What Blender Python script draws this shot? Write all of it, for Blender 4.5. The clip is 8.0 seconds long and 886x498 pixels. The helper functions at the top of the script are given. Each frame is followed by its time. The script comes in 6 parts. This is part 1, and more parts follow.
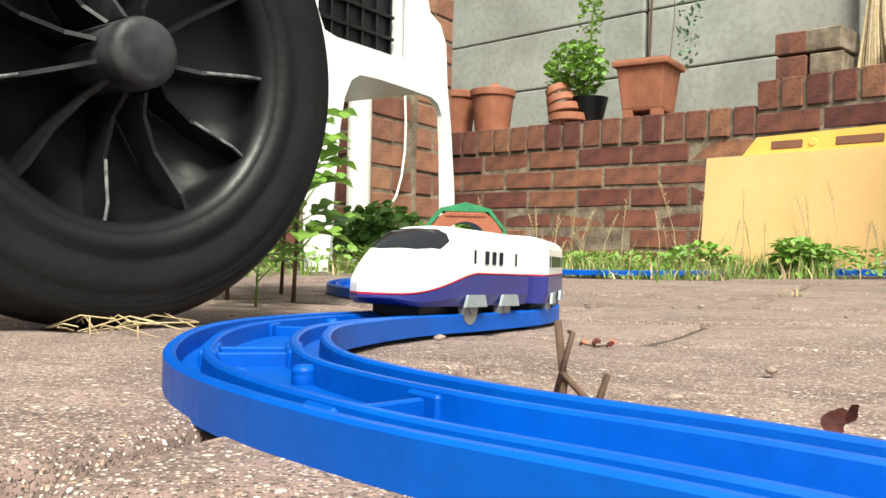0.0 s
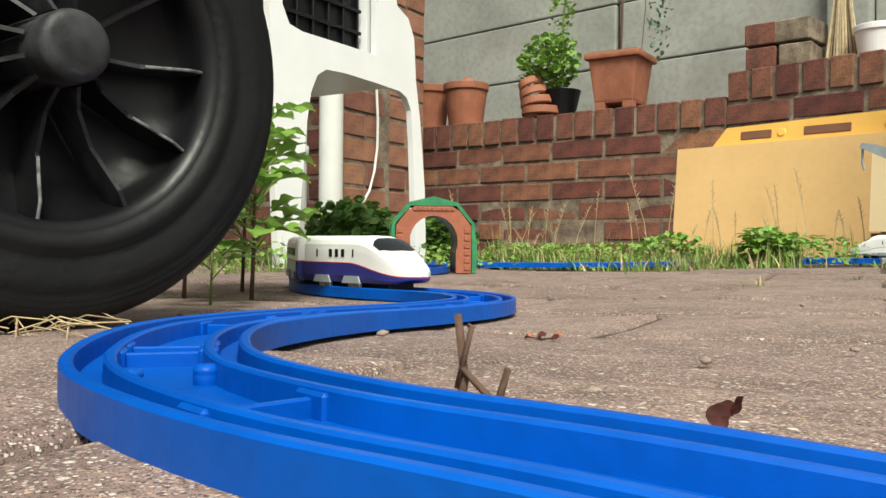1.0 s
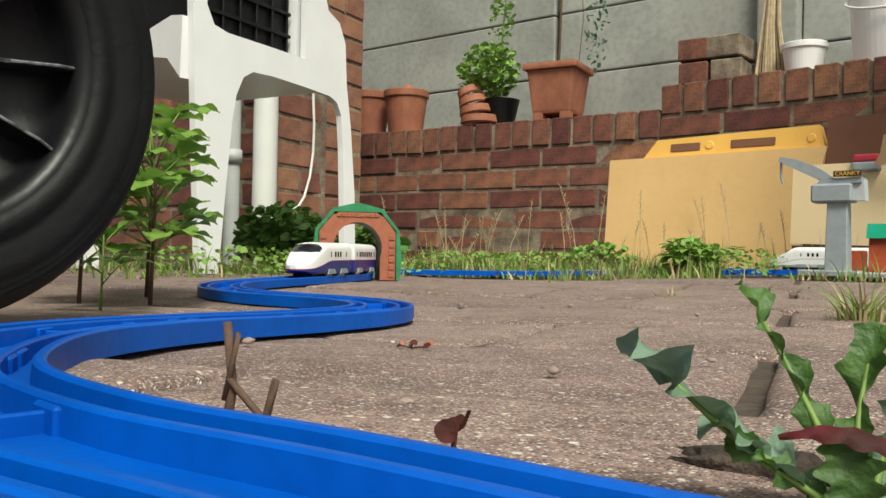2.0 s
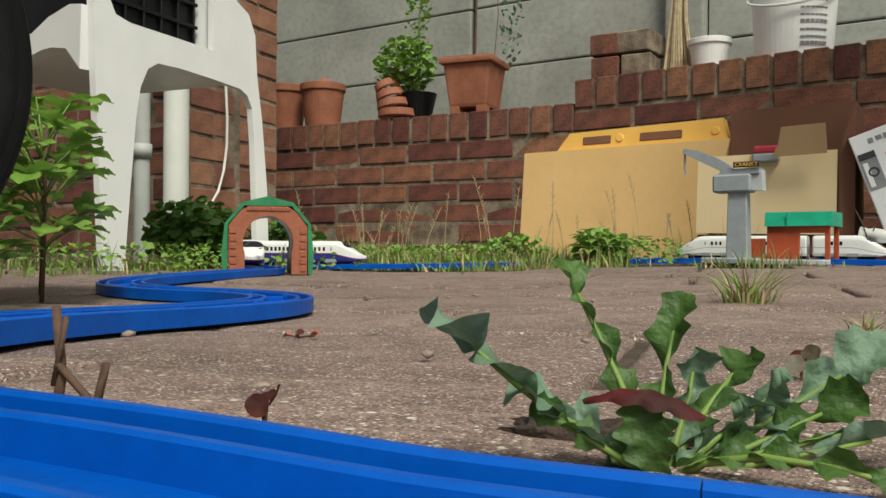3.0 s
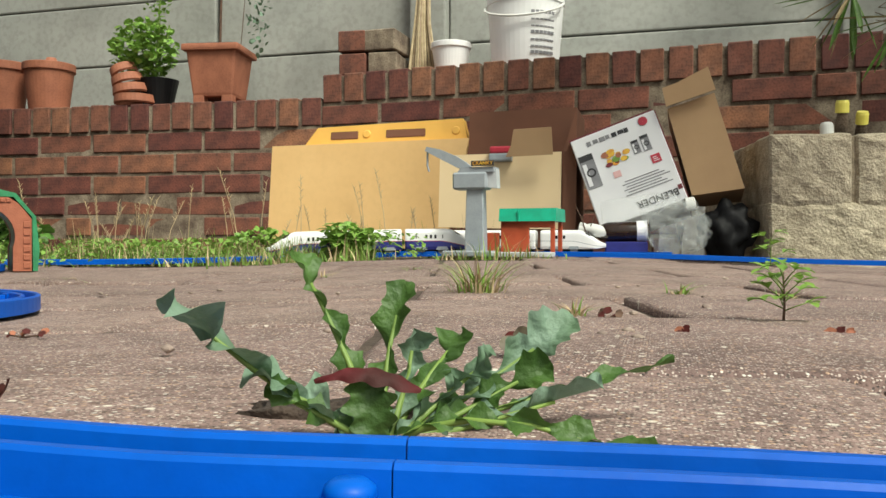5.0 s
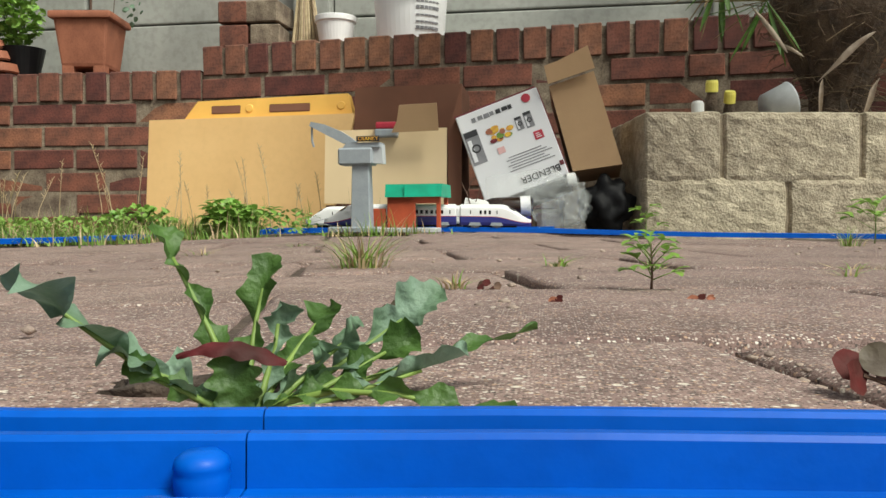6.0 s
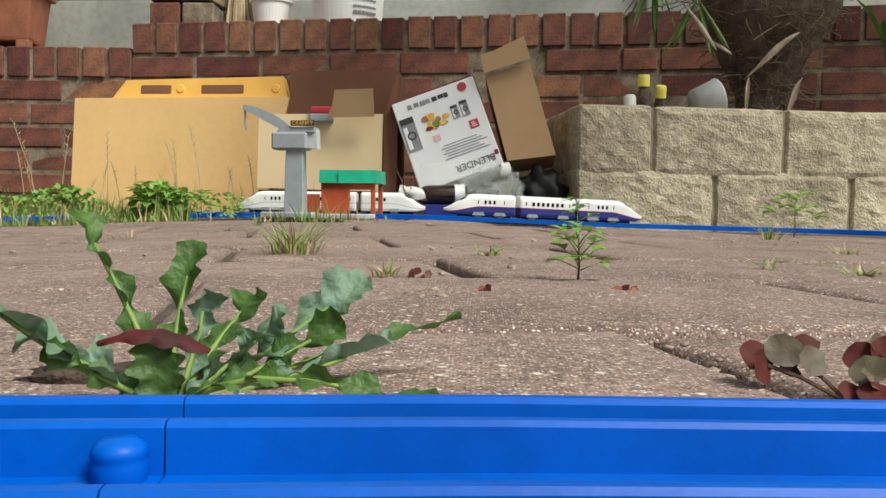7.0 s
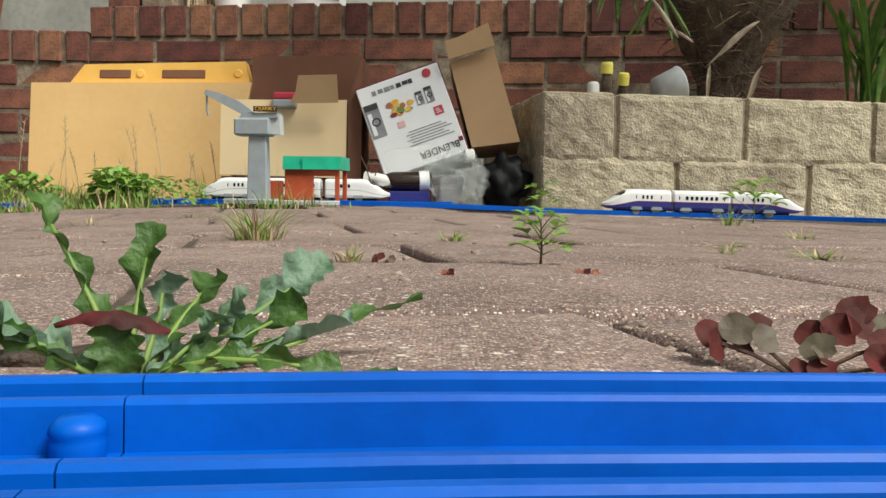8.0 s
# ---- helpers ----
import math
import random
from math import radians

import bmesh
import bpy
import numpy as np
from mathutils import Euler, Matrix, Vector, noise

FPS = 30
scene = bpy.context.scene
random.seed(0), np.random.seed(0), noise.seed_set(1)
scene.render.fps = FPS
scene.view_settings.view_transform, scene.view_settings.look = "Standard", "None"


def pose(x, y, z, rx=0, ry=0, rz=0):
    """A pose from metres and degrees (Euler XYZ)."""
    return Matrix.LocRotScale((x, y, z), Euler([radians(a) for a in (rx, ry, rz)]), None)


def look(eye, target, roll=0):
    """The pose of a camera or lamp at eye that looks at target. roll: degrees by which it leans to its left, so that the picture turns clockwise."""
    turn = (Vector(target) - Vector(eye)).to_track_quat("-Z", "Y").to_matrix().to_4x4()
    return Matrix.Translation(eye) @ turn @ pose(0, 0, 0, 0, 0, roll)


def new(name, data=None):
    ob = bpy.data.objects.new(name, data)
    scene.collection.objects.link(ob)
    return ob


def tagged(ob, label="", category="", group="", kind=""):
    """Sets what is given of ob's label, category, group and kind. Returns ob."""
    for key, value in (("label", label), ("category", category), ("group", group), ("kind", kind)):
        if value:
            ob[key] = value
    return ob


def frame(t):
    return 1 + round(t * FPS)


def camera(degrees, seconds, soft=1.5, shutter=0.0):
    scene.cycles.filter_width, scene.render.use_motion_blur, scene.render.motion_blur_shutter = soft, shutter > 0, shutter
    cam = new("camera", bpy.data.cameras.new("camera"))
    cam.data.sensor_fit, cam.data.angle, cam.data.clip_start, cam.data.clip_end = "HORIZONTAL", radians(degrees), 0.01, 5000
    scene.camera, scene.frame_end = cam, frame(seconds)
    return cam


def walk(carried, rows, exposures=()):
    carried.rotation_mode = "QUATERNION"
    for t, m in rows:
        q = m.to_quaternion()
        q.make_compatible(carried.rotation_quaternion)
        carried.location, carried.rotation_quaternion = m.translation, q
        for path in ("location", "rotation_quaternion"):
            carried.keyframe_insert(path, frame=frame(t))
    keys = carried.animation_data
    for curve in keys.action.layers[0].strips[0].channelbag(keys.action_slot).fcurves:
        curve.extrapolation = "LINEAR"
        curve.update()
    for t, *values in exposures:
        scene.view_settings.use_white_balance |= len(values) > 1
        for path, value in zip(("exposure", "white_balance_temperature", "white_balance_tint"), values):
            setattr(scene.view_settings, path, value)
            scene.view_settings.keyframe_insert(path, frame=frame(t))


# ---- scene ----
cam = camera(55.3, 8.0)
PATH = [
    (0, look((-0.0556, -0.0337, 0.0410), (-1.3790, 1.4659, 0.0475), 1.29)),
    (0.5, look((-0.0537, -0.0341, 0.0409), (-1.3289, 1.5062, 0.0751), 1.02)),
    (1, look((-0.0473, -0.0192, 0.0408), (-1.3331, 1.5127, 0.0356), 0.45)),
    (1.5, look((-0.0377, -0.0039, 0.0417), (-1.2933, 1.5528, 0.0470), 1.02)),
    (3, look((-0.0134, 0.0132, 0.0382), (-1.0468, 1.7256, 0.0415), 0.30)),
    (3.5, look((-0.0117, 0.0118, 0.0382), (-0.9892, 1.7567, 0.0297), 0.24)),
    (4, look((-0.0094, 0.0083, 0.0382), (-0.8274, 1.8332, 0.0164), 0.03)),
    (4.5, look((-0.0079, 0.0059, 0.0381), (-0.6563, 1.8978, 0.0264), 0.23)),
    (5, look((-0.0064, 0.0035, 0.0381), (-0.4991, 1.9418, 0.0293), 0.13)),
    (6.5, look((-0.0013, 0.0034, 0.0370), (-0.1498, 1.9958, -0.0529), 0.02)),
    (7, look((-0.0008, 0.0012, 0.0380), (-0.0810, 1.9973, -0.0574), 0.74)),
    (7.5, look((0.0000, 0.0000, 0.0380), (-0.0016, 1.9986, -0.0364), 0.73)),
    (8, look((-0.0000, 0.0000, 0.0370), (0.0025, 1.9961, -0.0877), 0.72)),
]
walk(cam, PATH, exposures=[(0, 1.15, 6800, -1), (0.5, 0.86, 6800, -1), (1, 0.66, 6800, -1), (1.5, 0.58, 6800, -1), (3, 0.06, 6850, -1), (3.5, 0.06, 6850, -1), (4, 0.05, 6850, -1), (4.5, 0.42, 6850, -1), (5, 0.56, 6800, -1), (6.5, 0.42, 6650, 1), (8, 0.45, 6700, 1)])

# ---- light: bright overcast sky, soft sun from behind the camera ----
world = bpy.data.worlds.new("sky")
scene.world = world
world.use_nodes = True
wn = world.node_tree
sky = wn.nodes.new("ShaderNodeTexSky")
sky.sky_type = "NISHITA"
sky.sun_disc = False
sky.sun_elevation = radians(53)
sky.sun_rotation = radians(130)
sky.dust_density = 4.0
sky.air_density = 1.0
bg = wn.nodes["Background"]
bg.inputs["Strength"].default_value = 0.10
veil = wn.nodes.new("ShaderNodeHueSaturation")
veil.inputs["Saturation"].default_value = 0.25
wn.links.new(sky.outputs["Color"], veil.inputs["Color"])
wn.links.new(veil.outputs["Color"], bg.inputs["Color"])
sun_data = bpy.data.lights.new("sun", "SUN")
sun_data.energy, sun_data.angle, sun_data.color = 2.95, radians(20), (1.0, 0.96, 0.90)
sun = new("sun", sun_data)
sun.matrix_world = look((1.0, -0.85, 1.75), (0, 0, 0))


# ---- materials ----
def mat(name, color, color2=None, scale=20.0, rough=0.6, bump=0.2, bump_scale=None, metal=0.0, spec=0.5, fine=0.0, stains=0.0,
        per_object=0.0, per_island=0.0, translucent=0.0, coat=0.0, dist=0.002):
    """Procedural surface: two scales of colour variation, fine relief, variation from piece to piece."""
    m = bpy.data.materials.new(name)
    m.use_nodes = True
    nt = m.node_tree
    b = nt.nodes["Principled BSDF"]
    color2 = color2 or tuple(c * 0.72 for c in color)
    tc = nt.nodes.new("ShaderNodeTexCoord")
    n1 = nt.nodes.new("ShaderNodeTexNoise")
    n1.inputs["Scale"].default_value, n1.inputs["Detail"].default_value = scale, 6
    ramp = nt.nodes.new("ShaderNodeValToRGB")
    ramp.color_ramp.elements[0].position, ramp.color_ramp.elements[1].position = 0.34, 0.66
    ramp.color_ramp.elements[0].color, ramp.color_ramp.elements[1].color = (*color2, 1), (*color, 1)
    nt.links.new(tc.outputs["Object"], n1.inputs["Vector"])
    nt.links.new(n1.outputs["Fac"], ramp.inputs["Fac"])
    out = ramp.outputs["Color"]

    def mixin(a, fac_socket, dark, mode="MULTIPLY"):
        mx = nt.nodes.new("ShaderNodeMix")
        mx.data_type, mx.blend_type = "RGBA", mode
        nt.links.new(fac_socket, mx.inputs[0])
        nt.links.new(a, mx.inputs[6])
        mx.inputs[7].default_value = (*dark, 1)
        return mx.outputs[2]

    if fine:
        n2 = nt.nodes.new("ShaderNodeTexNoise")
        n2.inputs["Scale"].default_value, n2.inputs["Detail"].default_value = scale * 9, 3
        nt.links.new(tc.outputs["Object"], n2.inputs["Vector"])
        mr = nt.nodes.new("ShaderNodeMapRange")
        mr.inputs[1].default_value, mr.inputs[2].default_value, mr.inputs[4].default_value = 0.45, 0.65, fine
        nt.links.new(n2.outputs["Fac"], mr.inputs[0])
        out = mixin(out, mr.outputs[0], (0.35, 0.3, 0.27))
    if stains:
        n3 = nt.nodes.new("ShaderNodeTexNoise")
        n3.inputs["Scale"].default_value, n3.inputs["Detail"].default_value = scale * 0.17, 4
        nt.links.new(tc.outputs["Object"], n3.inputs["Vector"])
        mr = nt.nodes.new("ShaderNodeMapRange")
        mr.inputs[1].default_value, mr.inputs[2].default_value, mr.inputs[4].default_value = 0.48, 0.68, stains
        nt.links.new(n3.outputs["Fac"], mr.inputs[0])
        out = mixin(out, mr.outputs[0], (0.4, 0.36, 0.33))
    if per_object or per_island:
        if per_object:
            oi = nt.nodes.new("ShaderNodeObjectInfo")
            rnd = oi.outputs["Random"]
        else:
            ge = nt.nodes.new("ShaderNodeNewGeometry")
            rnd = ge.outputs["Random Per Island"]
        amount = per_object or per_island
        hsv = nt.nodes.new("ShaderNodeHueSaturation")
        mv = nt.nodes.new("ShaderNodeMapRange")
        mv.inputs[3].default_value, mv.inputs[4].default_value = 1 - amount, 1 + amount
        nt.links.new(rnd, mv.inputs[0])
        nt.links.new(mv.outputs[0], hsv.inputs["Value"])
        mh = nt.nodes.new("ShaderNodeMapRange")
        mh.inputs[3].default_value, mh.inputs[4].default_value = 0.5 - amount * 0.04, 0.5 + amount * 0.04
        nt.links.new(rnd, mh.inputs[0])
        nt.links.new(mh.outputs[0], hsv.inputs["Hue"])
        nt.links.new(out, hsv.inputs["Color"])
        out = hsv.outputs["Color"]
    nt.links.new(out, b.inputs["Base Color"])
    b.inputs["Roughness"].default_value, b.inputs["Metallic"].default_value = rough, metal
    b.inputs["Specular IOR Level"].default_value = spec
    b.inputs["Coat Weight"].default_value = coat
    if bump:
        nb = nt.nodes.new("ShaderNodeTexNoise")
        nb.inputs["Scale"].default_value, nb.inputs["Detail"].default_value = bump_scale or scale * 4, 6
        nt.links.new(tc.outputs["Object"], nb.inputs["Vector"])
        bp = nt.nodes.new("ShaderNodeBump")
        bp.inputs["Strength"].default_value, bp.inputs["Distance"].default_value = bump, dist
        nt.links.new(nb.outputs["Fac"], bp.inputs["Height"])
        nt.links.new(bp.outputs["Normal"], b.inputs["Normal"])
    if translucent:
        tr = nt.nodes.new("ShaderNodeBsdfTranslucent")
        ms = nt.nodes.new("ShaderNodeMixShader")
        ms.inputs[0].default_value = translucent
        nt.links.new(out, tr.inputs["Color"])
        nt.links.new(b.outputs[0], ms.inputs[1])
        nt.links.new(tr.outputs[0], ms.inputs[2])
        nt.links.new(ms.outputs[0], nt.nodes["Material Output"].inputs["Surface"])
    return m


def paving_material():
    """Weathered concrete paver with exposed pale and brown aggregate."""
    m = mat("paving", (0.305, 0.208, 0.184), (0.185, 0.124, 0.112), scale=34, rough=0.88, bump=0.0, fine=0.45, stains=0.5, per_object=0.12)
    nt = m.node_tree
    b = nt.nodes["Principled BSDF"]
    base = b.inputs["Base Color"].links[0].from_socket
    tc = [n for n in nt.nodes if n.type == "TEX_COORD"][0]
    heights = []
    for scale, lo, size, color in ((1150, 0.62, 0.50, (0.50, 0.41, 0.36)), (620, 0.78, 0.42, (0.42, 0.28, 0.20)), (980, 0.62, 0.46, (0.085, 0.064, 0.058)), (760, 0.93, 0.42, (0.66, 0.61, 0.54)), (330, 0.955, 0.40, (0.62, 0.56, 0.48))):
        v = nt.nodes.new("ShaderNodeTexVoronoi")
        v.inputs["Scale"].default_value = scale
        nt.links.new(tc.outputs["Object"], v.inputs["Vector"])
        sep = nt.nodes.new("ShaderNodeSeparateColor")
        nt.links.new(v.outputs["Color"], sep.inputs[0])
        pick = nt.nodes.new("ShaderNodeMath")
        pick.operation = "GREATER_THAN"
        pick.inputs[1].default_value = lo
        nt.links.new(sep.outputs[0], pick.inputs[0])
        near = nt.nodes.new("ShaderNodeMapRange")
        near.inputs[1].default_value, near.inputs[2].default_value = size, size - 0.12
        nt.links.new(v.outputs["Distance"], near.inputs[0])
        mul = nt.nodes.new("ShaderNodeMath")
        mul.operation = "MULTIPLY"
        nt.links.new(pick.outputs[0], mul.inputs[0])
        nt.links.new(near.outputs[0], mul.inputs[1])
        mx = nt.nodes.new("ShaderNodeMix")
        mx.data_type = "RGBA"
        nt.links.new(mul.outputs[0], mx.inputs[0])
        nt.links.new(base, mx.inputs[6])
        mx.inputs[7].default_value = (*color, 1)
        base = mx.outputs[2]
        heights.append(near.outputs[0])
    nt.links.new(base, b.inputs["Base Color"])
    n = nt.nodes.new("ShaderNodeTexNoise")
    n.inputs["Scale"].default_value, n.inputs["Detail"].default_value = 130, 8
    nt.links.new(tc.outputs["Object"], n.inputs["Vector"])
    add = nt.nodes.new("ShaderNodeMath")
    add.operation = "MULTIPLY_ADD"
    add.inputs[1].default_value = 0.35
    nt.links.new(heights[0], add.inputs[0])
    nt.links.new(n.outputs["Fac"], add.inputs[2])
    bp = nt.nodes.new("ShaderNodeBump")
    bp.inputs["Strength"].default_value, bp.inputs["Distance"].default_value = 0.9, 0.0022
    nt.links.new(add.outputs[0], bp.inputs["Height"])
    nt.links.new(bp.outputs["Normal"], b.inputs["Normal"])
    return m


M_PAVE = paving_material()
M_SOIL = mat("soil", (0.10, 0.072, 0.055), (0.05, 0.036, 0.028), scale=60, rough=0.95, bump=1.0, dist=0.004, fine=0.4)
M_BRICK = mat("brick", (0.240, 0.086, 0.055), (0.100, 0.042, 0.032), scale=16, rough=0.85, bump=0.6, fine=0.5, stains=0.6, per_object=0.42)
M_BRICK_H = mat("house_brick", (0.30, 0.135, 0.085), (0.19, 0.082, 0.055), scale=14, rough=0.85, bump=0.5, fine=0.35, stains=0.45, per_object=0.28)
M_MORTAR = mat("mortar", (0.33, 0.27, 0.20), (0.13, 0.095, 0.07), scale=22, rough=0.95, bump=0.8, fine=0.5, stains=0.6)
M_CONC = mat("concrete_panel", (0.44, 0.45, 0.42), (0.35, 0.36, 0.335), scale=5, rough=0.9, bump=0.25, bump_scale=60, fine=0.2, stains=0.4)
M_STONE = mat("walling_stone", (0.62, 0.54, 0.40), (0.40, 0.34, 0.245), scale=60, rough=0.95, bump=1.0, bump_scale=190, dist=0.005, fine=0.5, stains=0.45, per_object=0.10)
M_STONE_J = mat("stone_mortar", (0.40, 0.33, 0.23), (0.26, 0.21, 0.15), scale=60, rough=0.95, bump=0.8, bump_scale=150, dist=0.003, fine=0.4, stains=0.4)
M_BLUE = mat("blue_track_plastic", (0.0, 0.090, 0.48), (0.0, 0.070, 0.39), scale=30, rough=0.42, bump=0.05, bump_scale=400, spec=0.18, fine=0.10, stains=0.12)
M_WHITE = mat("white_train_plastic", (0.80, 0.80, 0.80), (0.74, 0.74, 0.74), scale=40, rough=0.28, bump=0.0, stains=0.05)
M_NAVY = mat("navy_train_plastic", (0.028, 0.032, 0.20), (0.022, 0.026, 0.16), scale=40, rough=0.3, bump=0.0)
M_RED = mat("red_stripe", (0.55, 0.02, 0.05), scale=40, rough=0.4, bump=0.0)
M_WIN = mat("dark_glass_plastic", (0.012, 0.012, 0.016), scale=40, rough=0.12, bump=0.0)
M_GREYP = mat("grey_plastic", (0.30, 0.33, 0.36), (0.25, 0.28, 0.31), scale=60, rough=0.5, bump=0.1, fine=0.1)
M_STEEL = mat("wheel_plastic", (0.28, 0.29, 0.30), scale=60, rough=0.45, bump=0.0)
M_BLACK = mat("black_plastic", (0.008, 0.008, 0.0095), (0.005, 0.005, 0.006), scale=25, rough=0.38, spec=0.3, bump=0.15, bump_scale=120, fine=0.1)
M_RUBBER = mat("tyre_rubber", (0.008, 0.008, 0.009), (0.005, 0.005, 0.006), scale=35, rough=0.6, spec=0.25, bump=0.25, bump_scale=200, stains=0.2)
M_DUST = mat("dusty_black_plastic", (0.040, 0.041, 0.044), (0.010, 0.010, 0.012), scale=70, rough=0.55, spec=0.35, bump=0.2)
M_SCUFF = mat("scuffed_plastic", (0.20, 0.20, 0.21), (0.03, 0.03, 0.033), scale=160, rough=0.7, bump=0.2)
M_CHAIR = mat("white_garden_plastic", (0.83, 0.83, 0.84), (0.78, 0.78, 0.79), scale=12, rough=0.38, bump=0.08, bump_scale=300, stains=0.1)
M_PIPE = mat("white_pipe", (0.72, 0.72, 0.69), (0.62, 0.62, 0.6), scale=9, rough=0.5, bump=0.1, stains=0.2)
M_GPIPE = mat("grey_pipe", (0.45, 0.46, 0.45), (0.36, 0.37, 0.36), scale=9, rough=0.55, bump=0.1, stains=0.2)
M_TERRA = mat("terracotta", (0.37, 0.135, 0.075), (0.28, 0.10, 0.056), scale=18, rough=0.75, bump=0.25, fine=0.2, stains=0.3)
M_GREEN = mat("leaf_green", (0.13, 0.25, 0.045), (0.075, 0.16, 0.03), scale=60, rough=0.5, bump=0.15, per_island=0.3, translucent=0.3)
M_LEAF = mat("pale_leaf", (0.25, 0.40, 0.08), (0.16, 0.30, 0.05), scale=60, rough=0.5, bump=0.15, per_island=0.22, translucent=0.3)
M_SOW = mat("bluish_leaf", (0.195, 0.290, 0.215), (0.110, 0.190, 0.105), scale=140, rough=0.6, bump=0.5, bump_scale=420, per_island=0.2, translucent=0.2)
M_SOWG = mat("thistle_green", (0.080, 0.165, 0.032), (0.045, 0.10, 0.022), scale=140, rough=0.5, bump=0.5, bump_scale=420, per_island=0.2, translucent=0.3)
M_LOLIVE = mat("olive_brown_leaf", (0.155, 0.135, 0.085), (0.10, 0.075, 0.055), scale=120, rough=0.6, bump=0.2, translucent=0.2)
M_STEM = mat("light_stem", (0.20, 0.30, 0.06), (0.14, 0.22, 0.05), scale=60, rough=0.55, bump=0.1, translucent=0.1)
M_LRED = mat("dark_red_leaf", (0.110, 0.014, 0.018), (0.050, 0.014, 0.012), scale=120, rough=0.7, spec=0.3, bump=0.2, per_island=0.25, translucent=0.25)
M_GRASS = mat("grass_blades", (0.24, 0.35, 0.07), (0.15, 0.26, 0.045), scale=15, rough=0.55, bump=0.0, per_island=0.35, translucent=0.3)
M_DRY = mat("dry_straw", (0.48, 0.37, 0.22), (0.34, 0.25, 0.14), scale=40, rough=0.8, bump=0.1, per_island=0.25)
M_TWIG = mat("brown_twig", (0.12, 0.065, 0.04), (0.07, 0.04, 0.028), scale=120, rough=0.85, bump=0.4)
M_CARD = mat("brown_cardboard", (0.44, 0.285, 0.155), (0.38, 0.24, 0.13), scale=9, rough=0.85, bump=0.1, bump_scale=150, stains=0.2)
M_CARDR = mat("dark_red_card", (0.17, 0.018, 0.028), (0.12, 0.014, 0.022), scale=20, rough=0.5, bump=0.05)
M_PINK = mat("pink_ink", (0.72, 0.36, 0.36), (0.68, 0.45, 0.44), scale=60, rough=0.5, bump=0.0)
M_BROWN = mat("brown_bottle", (0.030, 0.014, 0.008), (0.018, 0.009, 0.006), scale=40, rough=0.15, bump=0.1)
M_CARDD = mat("dark_cardboard", (0.20, 0.085, 0.05), (0.16, 0.07, 0.042), scale=9, rough=0.85, bump=0.1, stains=0.15)
M_BOARD = mat("tan_board", (0.74, 0.48, 0.215), (0.68, 0.43, 0.185), scale=6, rough=0.65, bump=0.06, stains=0.14, fine=0.05)
M_BOARD2 = mat("pale_board", (0.80, 0.62, 0.385), (0.74, 0.57, 0.34), scale=6, rough=0.7, bump=0.06, stains=0.1)
M_YEL = mat("yellow_plastic", (0.84, 0.49, 0.115), (0.78, 0.44, 0.10), scale=20, rough=0.45, bump=0.05)
M_PRINT = mat("white_printed_card", (0.78, 0.78, 0.80), (0.72, 0.72, 0.75), scale=10, rough=0.5, bump=0.05, stains=0.08)
M_BLACKINK = mat("black_ink", (0.03, 0.03, 0.035), scale=30, rough=0.6, bump=0.0)
M_GREYINK = mat("grey_ink", (0.25, 0.25, 0.27), scale=30, rough=0.6, bump=0.0)
M_REDINK = mat("red_ink", (0.5, 0.03, 0.06), scale=30, rough=0.5, bump=0.0)
M_YELINK = mat("yellow_ink", (0.75, 0.5, 0.05), (0.6, 0.25, 0.04), scale=90, rough=0.5, bump=0.0)
M_ORANGE = mat("orange_red_plastic", (0.42, 0.075, 0.028), (0.36, 0.06, 0.022), scale=60, rough=0.5, bump=0.1, fine=0.15)
M_TUN = mat("tunnel_brick_plastic", (0.36, 0.115, 0.06), (0.30, 0.09, 0.045), scale=120, rough=0.6, bump=0.3, bump_scale=500, fine=0.2)
M_TGREEN = mat("green_toy_plastic", (0.03, 0.24, 0.10), (0.02, 0.17, 0.07), scale=90, rough=0.5, bump=0.4, bump_scale=220)
M_TEAL = mat("teal_roof_plastic", (0.01, 0.36, 0.22), (0.01, 0.30, 0.18), scale=60, rough=0.45, bump=0.05)
M_PLATF = mat("light_grey_plastic", (0.48, 0.50, 0.52), (0.42, 0.44, 0.46), scale=60, rough=0.5, bump=0.05)
M_BARK = mat("palm_bark", (0.16, 0.115, 0.08), (0.075, 0.055, 0.04), scale=35, rough=0.95, bump=1.0, dist=0.006, fine=0.4)
M_FIBRE = mat("palm_fibre", (0.22, 0.155, 0.10), (0.11, 0.075, 0.05), scale=50, rough=0.95, bump=0.1, per_island=0.35)
M_SHEATH = mat("pale_sheath", (0.52, 0.43, 0.34), (0.36, 0.28, 0.21), scale=50, rough=0.8, bump=0.3)
M_BRUSH = mat("straw_bristles", (0.50, 0.40, 0.26), (0.38, 0.29, 0.18), scale=50, rough=0.85, bump=0.1, per_island=0.25)
M_CAPY = mat("yellow_cap_plastic", (0.80, 0.72, 0.16), (0.74, 0.66, 0.12), scale=60, rough=0.4, bump=0.0)
M_PEBBLE = mat("pebble", (0.36, 0.28, 0.23), (0.22, 0.17, 0.14), scale=160, rough=0.85, bump=0.5, per_object=0.3)


